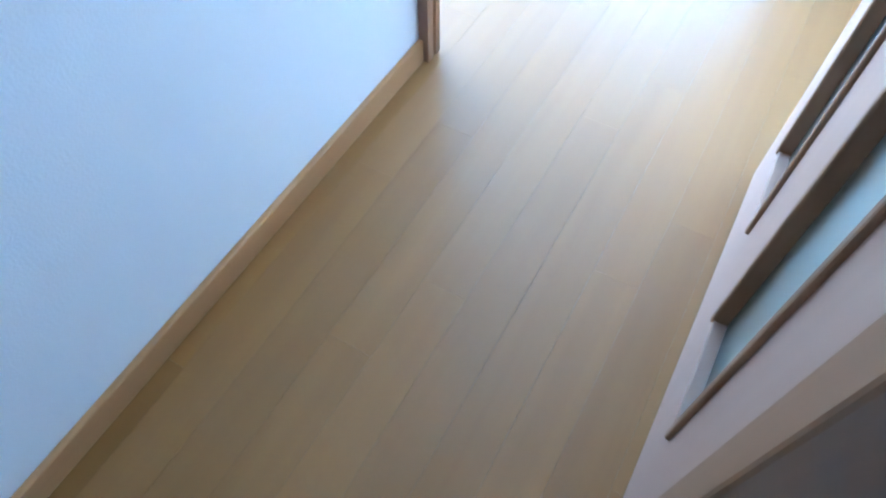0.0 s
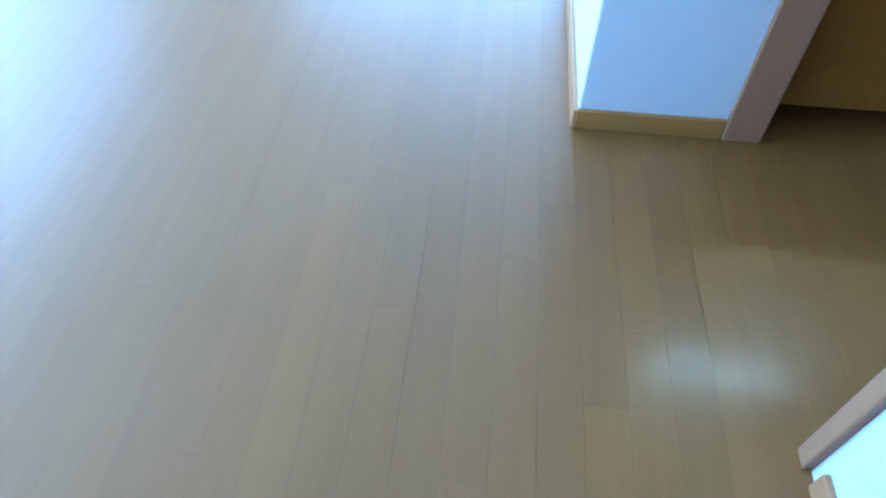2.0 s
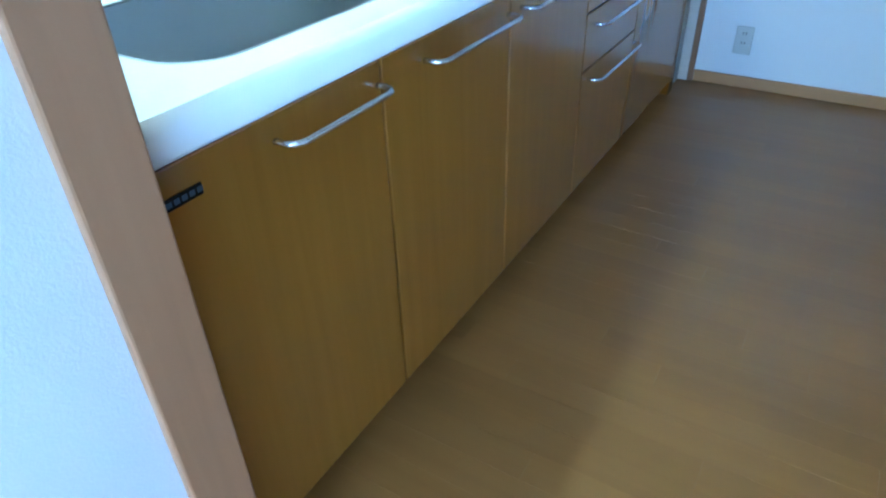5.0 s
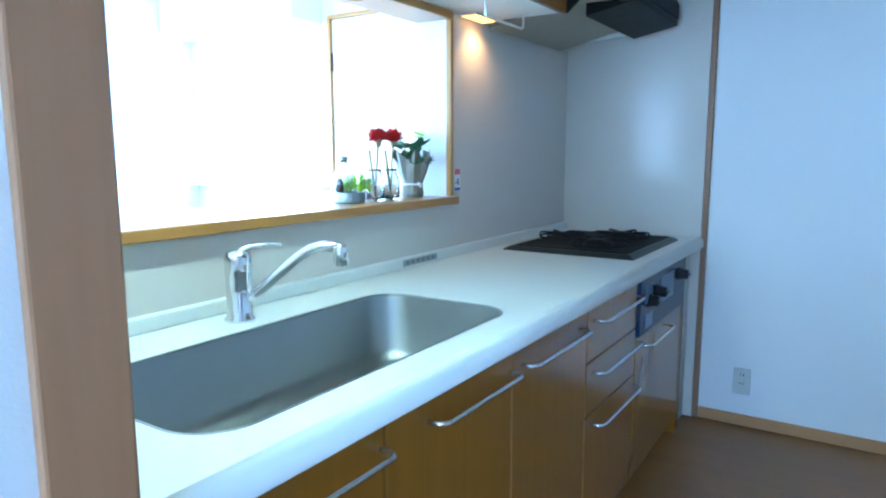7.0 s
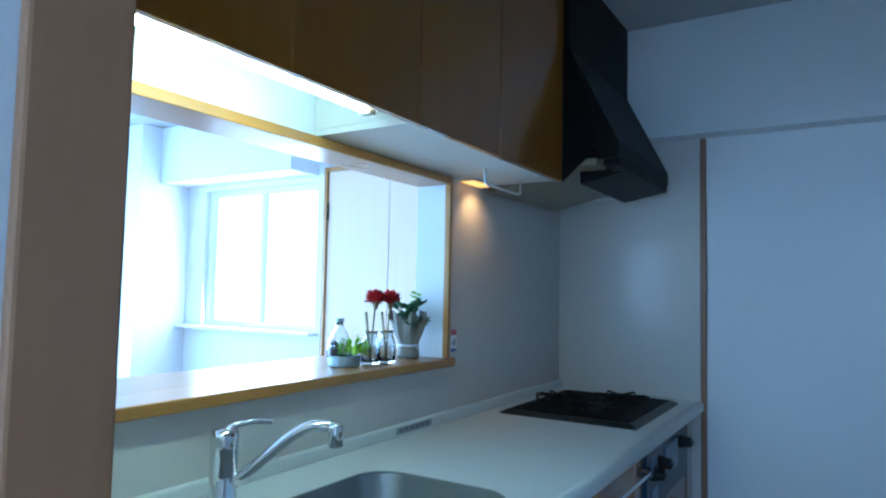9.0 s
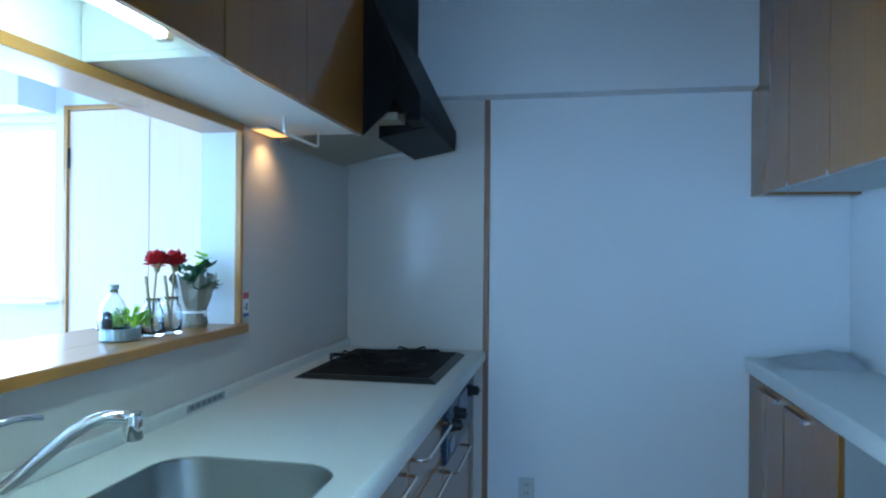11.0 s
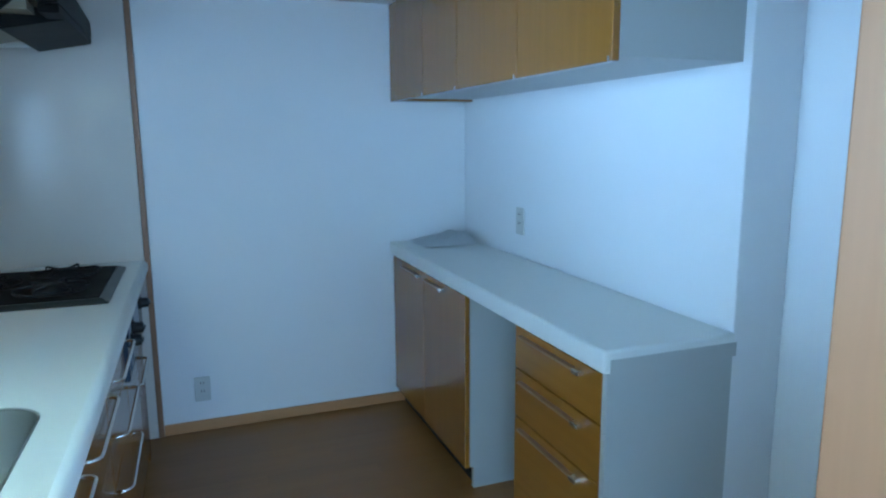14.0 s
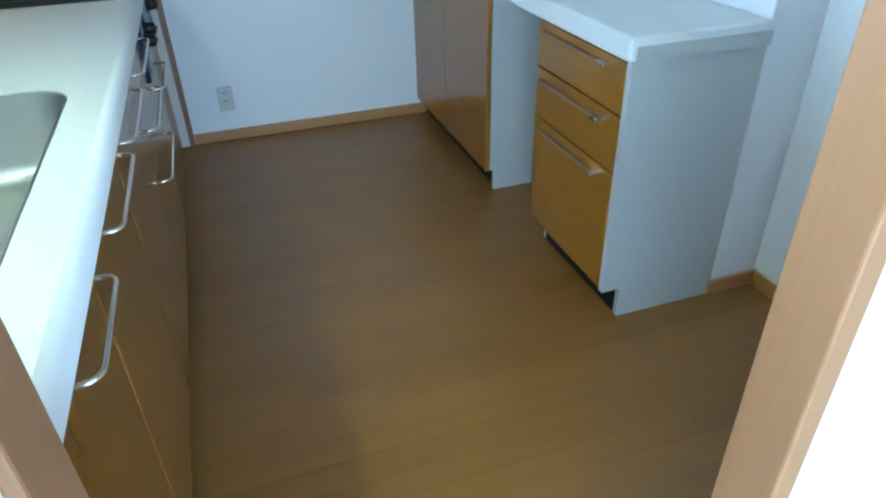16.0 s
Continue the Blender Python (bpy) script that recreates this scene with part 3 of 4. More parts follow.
def wall_unit(label, y0, y1, recess):
    u = thing("wall_cabinet", label, "cabinet", (0.17, (y0 + y1) / 2, UZ), "wall cabinets over the counter")
    zb = UZ + (0.13 if recess else 0.018)
    part("body", box_bm(((0.004, y0 + 0.0005, zb), (UX - 0.02, y1 - 0.0005, UZ1))), UNDER, u, "pale cabinet body")
    if not recess:
        part("bottom_board", box_bm(((0.004, y0, UZ), (UX - 0.02, y1, zb - 0.0005)), bevel=0.001), UNDER, u, "white underside board")
    part("door", box_bm(((UX - 0.0195, y0 + 0.0015, UZ - 0.006), (UX, y1 - 0.0015, UZ1 - 0.002)), bevel=0.002), HONEY, u, "dark honey wood door")
    return u


wall_unit("honey wood wall cabinet over the hatch light", -0.228, 0.315, True)
wall_unit("honey wood wall cabinet over the hatch light", 0.315, 0.745, True)
wall_unit("honey wood wall cabinet beside the hood", 0.745, 1.18, False)
wall_unit("honey wood wall cabinet touching the hood", 1.18, 1.685, False)

fix = thing("tube_light", "glowing fluorescent tube under the wall cabinets", "lamp", (0.27, 0.16, 1.85))
part("housing", box_bm(((0.262, -0.22, 1.745), (0.322, 0.62, 1.849)), bevel=0.004), UNDER, fix)
part("tube", tube_bm([(0.300, -0.20, 1.724), (0.300, 0.585, 1.724)], 0.0145, 14), TUBE, fix, "bright white tube", smooth=True)
for yy in (-0.21, 0.598):
    part("socket", box_bm(((0.284, yy - 0.012, 1.706), (0.316, yy + 0.012, 1.765)), bevel=0.004), PLASTIC, fix)


def hood():
    """A slanting range hood: duct box, flared skirt, lip, tray and rail."""
    h = thing("range_hood", "black slanting range hood above the hob", "range hood", (0.2, 2.05, 1.7))
    y0, y1 = 1.69, 2.43
    prof = [(0.005, 2.0), (0.005, CEIL - 0.003), (0.368, CEIL - 0.003), (0.368, 2.21), (0.548, 1.85), (0.548, 1.795), (0.50, 1.785), (0.36, 1.95), (0.05, 1.93)]
    part("shell", prism_bm(prof, "y", y0, y1), HOODM, h)
    part("cheek", prism_bm([(0.346, 1.715), (0.346, 2.5), (0.37, 2.5), (0.37, 2.22), (0.452, 2.0), (0.466, 1.93), (0.462, 1.87), (0.44, 1.80)], "y", y0 - 0.012, y0 - 0.001), HOODM, h, "black side cheek")
    part("tray", prism_bm([(0.02, 1.700), (0.02, 1.718), (0.34, 1.80), (0.46, 1.80), (0.46, 1.775), (0.34, 1.775)], "y", y0 + 0.03, y1 - 0.03), CREAM, h, "cream grease tray")
    part("rail", tube_bm([(0.40, y1 - 0.01, 1.76), (0.04, y1 - 0.01, 1.735)], 0.011, 8), UNDER, h, "white rail at the bottom", smooth=True)
    part("visor", prism_bm([(0.36, 1.728), (0.543, 1.765), (0.543, 1.80), (0.36, 1.80)], "y", y0 + 0.14, y1 - 0.012), HOODM, h, "black visor flap")
    part("lip", box_bm(((0.49, y0 + 0.01, 1.765), (0.548, y1 - 0.01, 1.792)), bevel=0.006), HOODM, h)
    return h


hood()
lampw = thing("spot_lamp", "small warm spot lamp shining down the wall", "lamp", (0.06, 1.60, 1.7))
part("case", box_bm(((0.012, 1.50, 1.7125), (0.085, 1.67, 1.7195)), bevel=0.004), UNDER, lampw)
part("lens", box_bm(((0.018, 1.51, 1.7105), (0.075, 1.66, 1.7130))), WARM, lampw, "glowing amber lens")
sp = bpy.data.lights.new("warm_spot", "SPOT")
sp.energy, sp.color, sp.spot_size, sp.spot_blend, sp.shadow_soft_size = 2.4, (1.0, 0.62, 0.25), radians(120), 0.9, 0.02
new("warm_spot", sp).matrix_world = look((0.085, 1.60, 1.70), (0.0, 1.63, 1.50))
pr = thing("hanging_rail", "white wire towel rail under the cabinet", "rail", (0.2, 1.5, 1.7))
part("bar", tube_bm([(0.20, 1.36, 1.722), (0.20, 1.36, 1.675), (0.20, 1.375, 1.668), (0.20, 1.62, 1.668), (0.20, 1.635, 1.675), (0.20, 1.635, 1.722)], 0.005, 8), UNDER, pr, smooth=True)

# stickers
st = thing("sticker", "small white safety sticker with red and blue print", "sticker", (0.005, 1.50, 1.09))
part("paper", box_bm(((0.0042, 1.482, 1.090), (0.0048, 1.522, 1.172))), STICKER, st)
part("band", box_bm(((0.0049, 1.483, 1.150), (0.0053, 1.521, 1.171))), STRED, st, "red band")
part("band", box_bm(((0.0049, 1.483, 1.091), (0.0053, 1.521, 1.102))), STBLUE, st, "blue band")
part("mark", box_bm(((0.0049, 1.503, 1.112), (0.0053, 1.513, 1.136)), ((0.0049, 1.488, 1.118), (0.0053, 1.497, 1.123))), INK, st)
lb = thing("label_strip", "grey instruction label stuck on the upstand", "sticker", (0.02, 1.24, 0.87))
part("strip", box_bm(((0.0222, 1.135, 0.858), (0.0228, 1.338, 0.880))), LABELG, lb)
part("print", box_bm(*[((0.0229, 1.15 + i * 0.03, 0.863), (0.0233, 1.172 + i * 0.03, 0.876)) for i in range(6)]), PRINTG, lb)

# ---- sideboard against the right wall ----
RX = 1.83


def rear_handle(d, y0, y1, z):
    part("handle", box_bm(((RX - 0.016, y0, z - 0.004), (RX + 0.001, y1, z + 0.004)), bevel=0.002), DARKW, d, "slim bar handle")
    part("cap", box_bm(((RX - 0.022, y0 - 0.004, z - 0.007), (RX + 0.001, y0 + 0.03, z + 0.007)), bevel=0.003), SATIN, d, "shiny metal end")


dr = thing("drawer_unit", "honey wood unit with three drawers and white side", "cabinet", (2.03, 0.92, 0))
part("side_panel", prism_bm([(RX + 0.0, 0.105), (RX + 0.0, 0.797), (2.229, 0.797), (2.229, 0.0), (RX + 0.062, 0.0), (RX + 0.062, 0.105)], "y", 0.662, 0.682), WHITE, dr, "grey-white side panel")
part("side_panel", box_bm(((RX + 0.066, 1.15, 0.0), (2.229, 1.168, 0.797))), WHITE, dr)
part("body", box_bm(((RX + 0.022, 0.683, 0.105), (2.228, 1.149, 0.796))), WHITE, dr)
part("kick", box_bm(((RX + 0.065, 0.683, 0.0), (RX + 0.09, 1.149, 0.104))), KICK, dr, "black recessed kick board")
for z0, z1, hz in ((0.652, 0.79, 0.765), (0.488, 0.648, 0.615), (0.108, 0.484, 0.455)):
    d = part("drawer_front", box_bm(((RX, 0.685, z0), (RX + 0.02, 1.166, z1)), bevel=0.003), HONEYH, dr, "honey wood drawer front")
    rear_handle(d, 0.77, 1.12, hz)

rc = thing("sideboard_cabinet", "honey wood two-door base cabinet against the wall", "cabinet", (2.03, 2.07, 0))
part("side_panel", prism_bm([(RX + 0.02, 0.09), (RX + 0.02, 0.797), (2.229, 0.797), (2.229, 0.0), (RX + 0.035, 0.0), (RX + 0.035, 0.09)], "y", 1.58, 1.60), WHITE, rc, "grey-white side panel")
part("body", box_bm(((RX + 0.022, 1.601, 0.09), (2.228, 2.535, 0.796))), WHITE, rc)
part("kick", box_bm(((RX + 0.05, 1.601, 0.0), (RX + 0.07, 2.535, 0.089))), KICK, rc, "black recessed kick board")
for y0, y1, h0, h1 in ((1.585, 2.068, 1.80, 2.03), (2.071, 2.537, 2.095, 2.36)):
    d = part("door", box_bm(((RX, y0, 0.085), (RX + 0.02, y1, 0.79)), bevel=0.003), HONEY, rc, "honey wood door")
    rear_handle(d, h0, h1, 0.765)

rt = thing("worktop", "thick white worktop over the sideboard units", "worktop", (2.02, 1.6, 0.8))
part("slab", box_bm(((RX - 0.018, 0.652, 0.800), (2.229, 2.549, 0.862)), bevel=0.009, seg=3), TOP, rt)
part("edge_band", box_bm(((RX, 0.6495, 0.800), (2.229, 0.6525, 0.838))), WHITE, rt, "grey-white end band")

ru_groups = ((0.692, 1.185), (1.185, 1.67), (1.67, 2.05), (2.05, 2.438))
for i, (y0, y1) in enumerate(ru_groups):
    u = thing("wall_cabinet", "honey wood wall cabinet over the sideboard", "cabinet", (2.03, (y0 + y1) / 2, 1.566), "wall cabinets over the sideboard")
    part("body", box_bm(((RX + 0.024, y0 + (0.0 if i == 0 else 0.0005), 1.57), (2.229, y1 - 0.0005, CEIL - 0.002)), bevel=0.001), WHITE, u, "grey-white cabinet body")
    d = part("door", box_bm(((RX + 0.003, y0 + 0.0015, 1.560), (RX + 0.0235, y1 - 0.0015, CEIL - 0.004)), bevel=0.002), HONEY, u, "honey wood door")
    part("catch", box_bm(((RX + 0.001, y0 + 0.012, 1.560), (RX + 0.004, y0 + 0.018, 1.572))), SATIN, u)
fu = thing("filler_panel", "honey wood filler beneath the beam", "panel", (2.0, 2.49, 1.57))
part("strip", box_bm(((RX + 0.003, 2.4395, 1.560), (2.229, 2.548, 2.018)), bevel=0.001), HONEY, fu)


def outlet(x, y, z, axis, label):
    o = thing("wall_outlet", label, "outlet", (x, y, z))
    w, h = 0.036, 0.060

    def bx(a, b, c, e, d0, d1):
        return ((x + a, y - d1, z + c), (x + b, y - d0, z + e)) if axis == "y" else ((x - d1, y + a, z + c), (x - d0, y + b, z + e))
    part("plate", box_bm(bx(-w, w, -h, h, 0.0, 0.007), bevel=0.003), PLASTIC, o)
    for c in (-0.024, 0.016):
        s = part("socket", box_bm(bx(-0.016, 0.016, c, c + 0.03, 0.0072, 0.0085), bevel=0.001), PLASTIC, o)
        part("slot", box_bm(bx(-0.008, -0.005, c + 0.009, c + 0.021, 0.0086, 0.0090), bx(0.005, 0.008, c + 0.009, c + 0.021, 0.0086, 0.0090)), KICK, s)
    return o


outlet(0.872, 2.55, 0.207, "y", "white double wall outlet low on the wall")
outlet(2.23, 1.905, 1.02, "x", "white double wall outlet above the sideboard")


def bag():
    """A crumpled clear plastic bag of papers lying on the sideboard."""
    g = thing("plastic_bag", "crumpled clear plastic bag with papers inside", "bag", (2.05, 2.4, 0.862))
    bm = bmesh.new()
    nx, ny = 16, 12
    grid = []
    rnd = random.Random(5)
    for j in range(ny + 1):
        row = []
        for i in range(nx + 1):
            u, v = i / nx, j / ny
            edge = min(u, 1 - u, v, 1 - v) * 5
            h = 0.004 + min(1, edge) * (0.016 + 0.07 * u * u * (0.4 + abs(noise.noise(Vector((u * 3, v * 3, 2))))) + 0.02 * rnd.random() * u)
            row.append(bm.verts.new((1.90 + 0.30 * u + 0.02 * noise.noise(Vector((v * 4, 1, u))), 2.27 + 0.26 * v + 0.02 * noise.noise(Vector((u * 4, 3, v))), 0.8625 + h)))
        grid.append(row)
    for j in range(ny):
        for i in range(nx):
            bm.faces.new((grid[j][i], grid[j][i + 1], grid[j + 1][i + 1], grid[j + 1][i]))
    bmesh.ops.solidify(bm, geom=list(bm.faces), thickness=0.0008)
    part("film", bm, BAG, g, "crumpled clear film", smooth=True)
    bm = box_bm(((1.93, 2.29, 0.8626), (2.14, 2.50, 0.8655)), ((1.96, 2.31, 0.8657), (2.17, 2.51, 0.8675)))
    part("paper", bm, STICKER, g, "white folded papers")
    return g


bag()

# ---- things on the hatch ledge ----
LEDGE = 1.0725


def terrarium(x, y):
    t = thing("potted_succulent", "lime green succulent in a small tin with wire handle", "plant", (x, y, LEDGE))
    part("tin", lathe_bm([(0, 0), (0.046, 0), (0.050, 0.004), (0.050, 0.034), (0.047, 0.034), (0.046, 0.028), (0, 0.028)], (x, y, LEDGE), 26), TIN, t, "grey tin dish", smooth=False)
    part("glass", lathe_bm([(0.040, 0.03), (0.036, 0.07), (0.026, 0.10), (0.012, 0.122), (0.010, 0.136), (0.009, 0.136), (0.011, 0.121), (0.025, 0.099), (0.035, 0.07), (0.039, 0.03)], (x - 0.012, y - 0.012, LEDGE), 20), CLEAR, t, "small clear bottle", smooth=True)
    part("stopper", lathe_bm([(0, 0.134), (0.013, 0.134), (0.014, 0.146), (0, 0.147)], (x - 0.012, y - 0.012, LEDGE), 16), TIN, t)
    bm = bmesh.new()
    rnd = random.Random(3)
    for _ in range(150):
        a, r = rnd.uniform(0, math.tau), 0.046 * math.sqrt(rnd.random())
        c = Vector((x + 0.012 + r * math.cos(a), y + 0.024 + r * math.sin(a), LEDGE + 0.03 + rnd.uniform(0, 0.075) * (1 - r / 0.07)))
        leaf(bm, c, a, rnd.uniform(0.2, 1.2), rnd.uniform(0.016, 0.026), 0.011)
    part("leaves", bm, LIME, t, "dense lime green leaves")
    part("pebble", lathe_bm([(0, 0), (0.012, 0.002), (0.015, 0.02), (0.010, 0.045), (0, 0.05)], (x - 0.025, y - 0.02, LEDGE + 0.028), 10), INK, t)
    return t


def leaf(bm, c, yaw, pitch, length, width):
    """A pointed, cupped leaf."""
    m = Matrix.Translation(c) @ Matrix.Rotation(yaw, 4, "Z") @ Matrix.Rotation(-pitch, 4, "Y")
    prof = ((0, 0, 0), (0.35, -0.5, 0.10), (0.4, 0, -0.05), (0.35, 0.5, 0.10), (0.75, -0.35, 0.06), (0.75, 0.35, 0.06), (1, 0, 0.12))
    v = [bm.verts.new(m @ Vector((p[0] * length, p[1] * width, p[2] * length))) for p in prof]
    for f in ((0, 1, 2), (0, 2, 3), (1, 4, 2), (2, 5, 3), (4, 6, 2), (2, 6, 5)):
        bm.faces.new([v[i] for i in f])


def vase_with_flower(x, y, hx, hy):
    f = thing("flower_vase", "clear glass bottle vase with a red carnation", "vase", (x, y, LEDGE), "bottle vases with carnations")
    outer = [(0.0, 0.0), (0.028, 0.0), (0.0305, 0.006), (0.0305, 0.062), (0.026, 0.078), (0.020, 0.086), (0.020, 0.100), (0.023, 0.104)]
    inner = [(0.0175, 0.104), (0.0175, 0.086), (0.024, 0.076), (0.028, 0.060), (0.028, 0.008), (0.0, 0.006)]
    part("bottle", lathe_bm(outer + inner, (x, y, LEDGE), 22), BOTTLE, f, "pale bluish glass bottle", smooth=True)
    top = Vector((hx, hy, LEDGE + 0.205))
    part("stem", tube_bm([(x, y, LEDGE + 0.01), (x + (hx - x) * 0.3, y + (hy - y) * 0.3, LEDGE + 0.09), (hx, hy, LEDGE + 0.195)], 0.0032, 6), STEM, f, smooth=True)
    part("stem", tube_bm([(x + 0.01, y - 0.012, LEDGE + 0.01), (x - 0.008, y - 0.018, LEDGE + 0.165)], 0.004, 6), STEM, f, "bare cut stem", smooth=True)
    bm = bmesh.new()
    rnd = random.Random(int(1000 * y))
    for k in range(120):
        a, e = rnd.uniform(0, math.tau), rnd.uniform(-0.15, 1.45)
        r = rnd.uniform(0.004, 0.012)
        leaf(bm, top + Vector((r * math.cos(a), r * math.sin(a), rnd.uniform(-0.012, 0.006))), a, e, rnd.uniform(0.024, 0.036), 0.026)
    part("flower_head", bm, RED, f, "ruffled red carnation")
    part("calyx", lathe_bm([(0, -0.03), (0.006, -0.03), (0.012, -0.008), (0.014, 0.0), (0, 0.0)], top, 10), STEM, f)
    return f


def wrapped_plant(x, y):
    p = thing("wrapped_plant", "green ivy plant in grey-brown wrapping with a ribbon", "plant", (x, y, LEDGE))
    bm = bmesh.new()
    rings = []
    rnd = random.Random(8)
    prof = [(0.036, 0.0), (0.040, 0.012), (0.034, 0.045), (0.036, 0.058), (0.048, 0.085), (0.055, 0.120), (0.066, 0.150)]
    for r, z in prof:
        ring = []
        for k in range(22):
            w = 1 + (z / 0.15) * 0.16 * math.sin(k * math.tau / 22 * 7 + 1.3) + rnd.uniform(-0.03, 0.03)
            ring.append(bm.verts.new((x + r * w * math.cos(k * math.tau / 22), y + r * w * math.sin(k * math.tau / 22), LEDGE + z + (0.022 * math.sin(k * 1.7) if z > 0.14 else 0))))
        rings.append(ring)
    for a, b in zip(rings, rings[1:]):
        for k in range(22):
            bm.faces.new((a[k], a[(k + 1) % 22], b[(k + 1) % 22], b[k]))
    bm.faces.new(rings[0])
    part("wrapping", bm, GREYPOT, p, "crumpled grey-brown wrapping")
    bm = bmesh.new()
    tube_bm([(x + 0.0365 * math.cos(a / 10), y + 0.0365 * math.sin(a / 10), LEDGE + 0.047) for a in range(0, 64)], 0.004, 6, bm)
    tube_bm([(x + 0.036, y - 0.01, LEDGE + 0.047), (x + 0.055, y - 0.03, LEDGE + 0.04), (x + 0.06, y - 0.05, LEDGE + 0.052)], 0.005, 6, bm)
    part("ribbon", bm, STICKER, p, "pale ribbon tie")
    bm = bmesh.new()
    for _ in range(46):
        a, r = rnd.uniform(0, math.tau), rnd.uniform(0.0, 0.055)
        leaf(bm, Vector((x + r * math.cos(a), y + r * math.sin(a), LEDGE + rnd.uniform(0.11, 0.185))), a, rnd.uniform(-0.5, 0.9), rnd.uniform(0.03, 0.05), rnd.uniform(0.026, 0.04))
    part("leaves", bm, GREEN, p, "dark blue-green leaves")
    bm = bmesh.new()
    for dx, dy, dz, s in ((0.0, 0.03, 0.20, 0.045), (0.01, 0.055, 0.215, 0.05), (-0.005, 0.07, 0.205, 0.045), (0.0, 0.01, 0.19, 0.04), (0.0, 0.09, 0.195, 0.045)):
        leaf(bm, Vector((x + dx, y + dy, LEDGE + dz)), rnd.uniform(0, 6), 0.3, s, s * 0.8)
    part("sprig", bm, LIME, p, "paler young leaves")
    part("stem", tube_bm([(x, y, LEDGE + 0.06), (x, y + 0.01, LEDGE + 0.15), (x, y + 0.05, LEDGE + 0.205), (x, y + 0.09, LEDGE + 0.195)], 0.0022, 5), STEM, p)
    return p


terrarium(-0.10, 1.02)
vase_with_flower(-0.075, 1.118, -0.075, 1.138)
vase_with_flower(-0.060, 1.182, -0.060, 1.198)
wrapped_plant(-0.085, 1.345)

# ---- closet in the living room ----
cl = tagged(new("door_closet"), "pale beige folding closet doors in the living room", "closet door", kind="structure")
part("frame", box_bm(((-1.88, 2.875, 0), (-1.852, 2.93, 2.15)), ((-0.628, 2.875, 0), (-0.60, 2.93, 2.15)), ((-1.852, 2.875, 2.122), (-0.628, 2.93, 2.15)), bevel=0.003), SILLW, cl, "thin wooden frame")
for x0, x1 in ((-1.85, -1.325), (-1.321, -0.63)):
    lf = part("door_leaf", box_bm(((x0, 2.892, 0.012), (x1, 2.925, 2.12)), bevel=0.003), CLOSET, cl, "pale beige door leaf")
part("hinge", box_bm(((-1.862, 2.878, 1.78), (-1.842, 2.892, 1.90)), bevel=0.002), IRON, cl, "dark metal hinge")


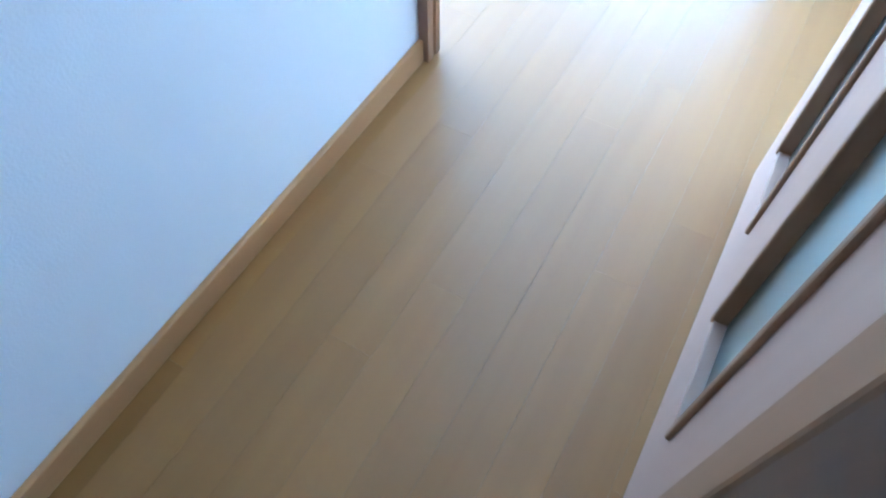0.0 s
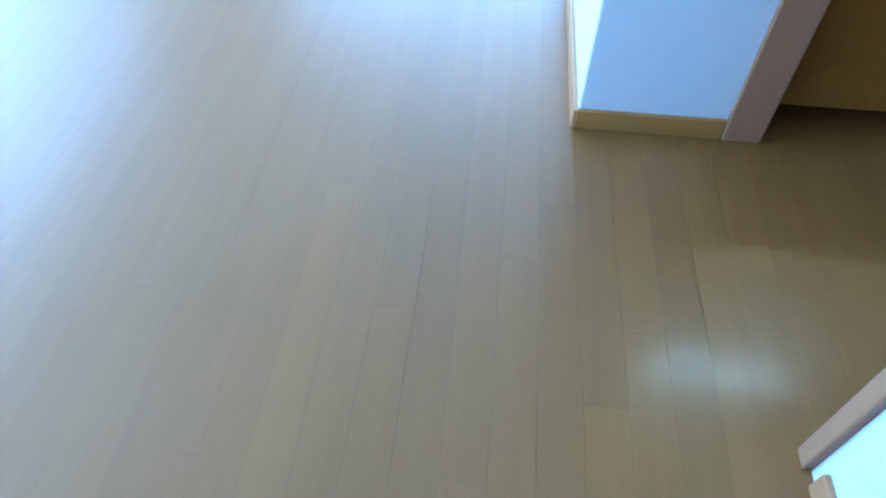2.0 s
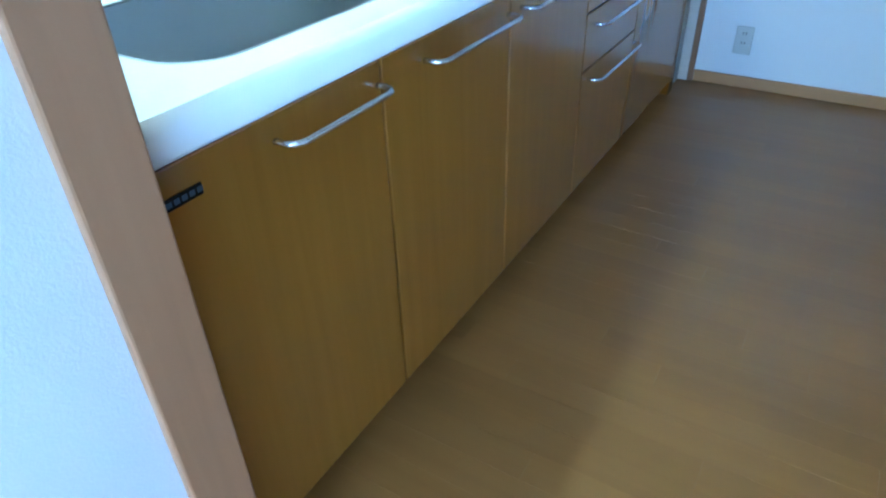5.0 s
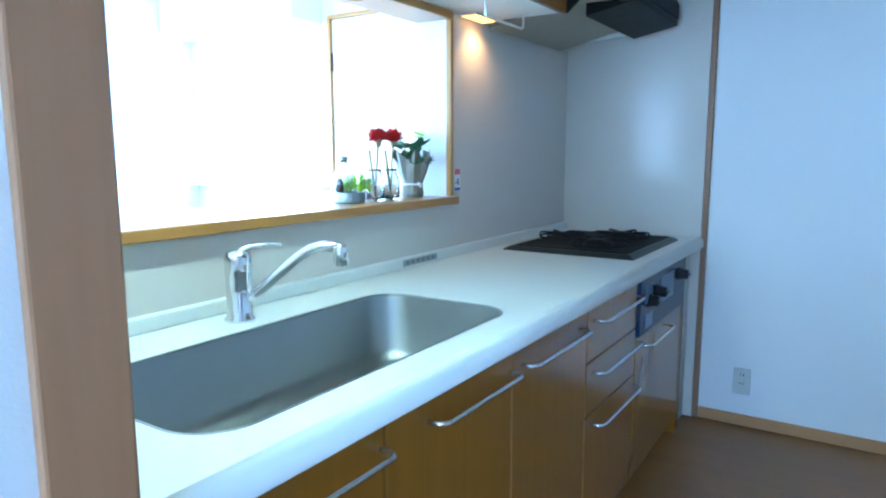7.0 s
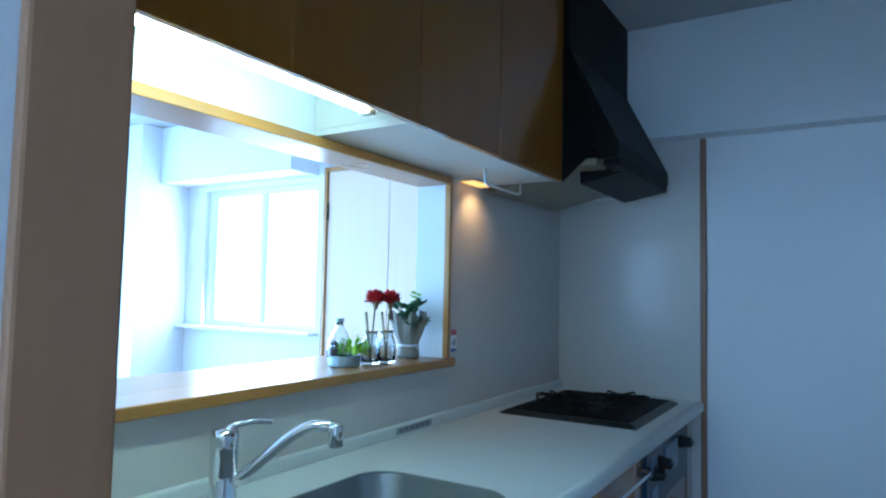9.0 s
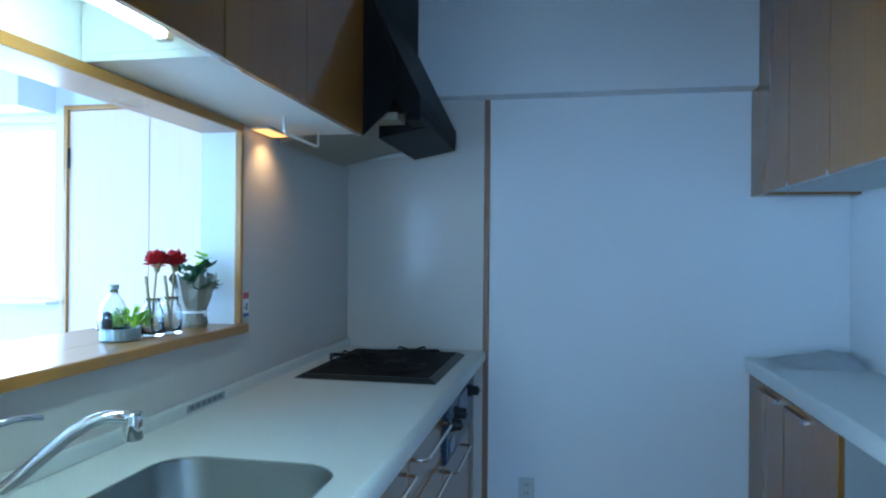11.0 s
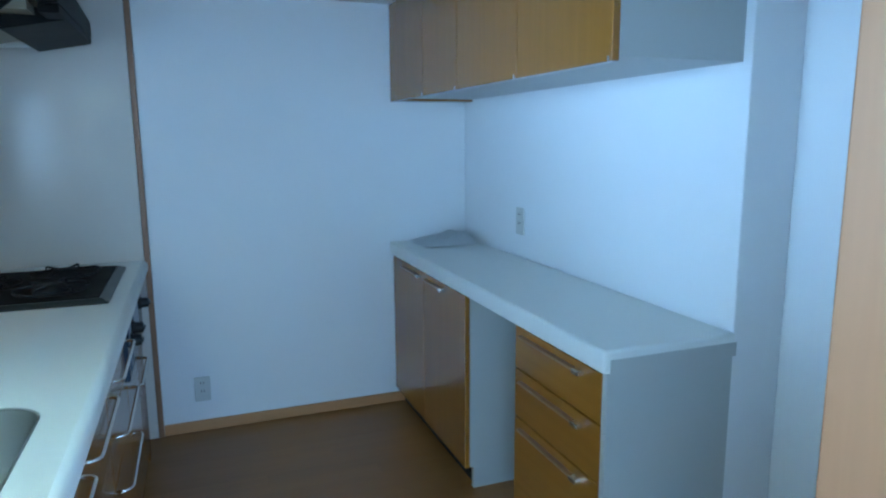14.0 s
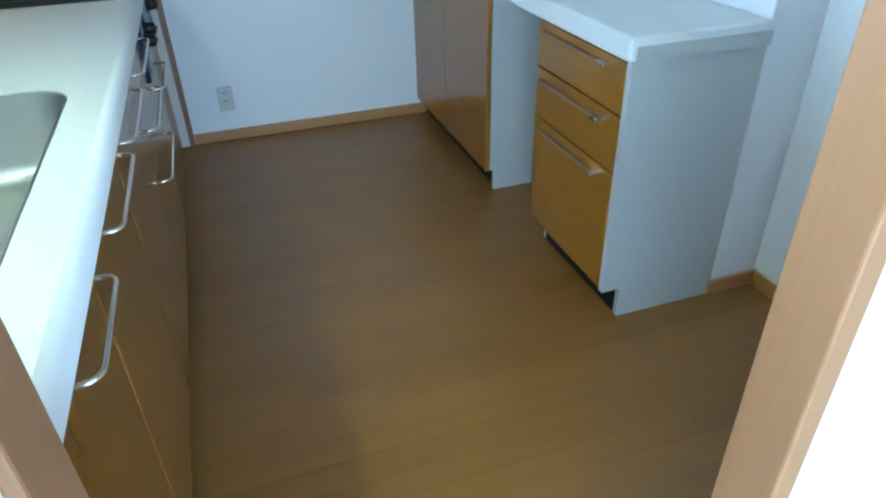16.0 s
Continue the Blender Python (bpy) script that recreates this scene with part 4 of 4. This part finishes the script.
# ---- hall door, standing open ----
def hall_door():
    """An open door leaf with two tall frosted panes; it runs along the hall from its hinge."""
    d = tagged(new("door_1"), "open pale wooden door with tall frosted panes", "door", kind="structure")
    x0, x1, y0, y1, h = 1.998, 2.70, -0.488, -0.452, 2.02
    a = [0.0, 0.118, 0.288, 0.425, 0.60, x1 - x0]
    solid = [((x0 + a[0], y0, 0.01), (x0 + a[1], y1, h)), ((x0 + a[2], y0, 0.01), (x0 + a[3], y1, h)), ((x0 + a[4], y0, 0.01), (x0 + a[5], y1, h)),
             ((x0 + a[1], y0, 0.01), (x0 + a[2], y1, 0.185)), ((x0 + a[3], y0, 0.01), (x0 + a[4], y1, 0.185)),
             ((x0 + a[1], y0, 1.86), (x0 + a[2], y1, h)), ((x0 + a[3], y0, 1.86), (x0 + a[4], y1, h))]
    part("leaf", box_bm(*solid), LEAFW, d, "pale pinkish wooden leaf")
    for u, v in ((a[1], a[2]), (a[3], a[4])):
        part("pane", box_bm(((x0 + u + 0.010, y0 + 0.014, 0.195), (x0 + v - 0.010, y0 + 0.020, 1.85))), FROST, d, "frosted glass pane")
        part("beading", box_bm(((x0 + u, y0 - 0.006, 0.185), (x0 + u + 0.012, y1 + 0.006, 1.86)), ((x0 + v - 0.012, y0 - 0.006, 0.185), (x0 + v, y1 + 0.006, 1.86)), bevel=0.003), DARKW, d, "brown glazing bead")
        part("beading", box_bm(((x0 + u + 0.012, y0 - 0.003, 0.185), (x0 + v - 0.012, y1 + 0.003, 0.195)), bevel=0.002), LEAFW, d)
    return d


hall_door()

# ---- floor of narrow boards ----
fl_ob = structure("floor", box_bm(((LDX0, LDY0, -0.06), (4.5, LDY1, -0.004))), GAPM, "warm pale wooden strip floor through all rooms", "floor")
PW, PL = 0.0755, 0.909
NEAR = (-0.1, 2.9, -1.15, 2.53)
plank_mesh = {}


def plank_data(length):
    key = round(length, 3)
    if key not in plank_mesh:
        bm = bmesh.new()
        g, w = 0.00003, PW
        lo = [bm.verts.new(p) for p in ((g, g, -0.004), (key - g, g, -0.004), (key - g, w - g, -0.004), (g, w - g, -0.004))]
        b = 0.00012
        hi = [bm.verts.new(p) for p in ((g + b, g + b, 0), (key - g - b, g + b, 0), (key - g - b, w - g - b, 0), (g + b, w - g - b, 0))]
        for k in range(4):
            bm.faces.new((lo[k], lo[(k + 1) % 4], hi[(k + 1) % 4], hi[k]))
        bm.faces.new(hi)
        plank_mesh[key] = finish("plank", bm, FLOORW)
    return plank_mesh[key]


rnd = random.Random(11)
far = bmesh.new()
rows = int((LDY1 - LDY0) / PW)
for j in range(rows):
    y = LDY0 + j * PW
    x = LDX0 - (j % 3) * PL / 3 - (0.15 if j % 2 else 0)
    while x < 4.5:
        a, b = max(x, LDX0), min(x + PL, 4.5)
        if b - a > 0.02:
            if a < NEAR[1] and b > NEAR[0] and y < NEAR[3] and y + PW > NEAR[2]:
                p = new("plank", plank_data(b - a))
                p.location = (a, y, 0)
                p.parent = fl_ob
            else:
                g = 0.0002
                v = [far.verts.new(q) for q in ((a + g, y + g, 0), (b - g, y + g, 0), (b - g, y + PW - g, 0), (a + g, y + PW - g, 0))]
                far.faces.new(v)
        x += PL
ff = part("far_planks", far, FLOORW, fl_ob)
tagged(ff, kind="stuff")
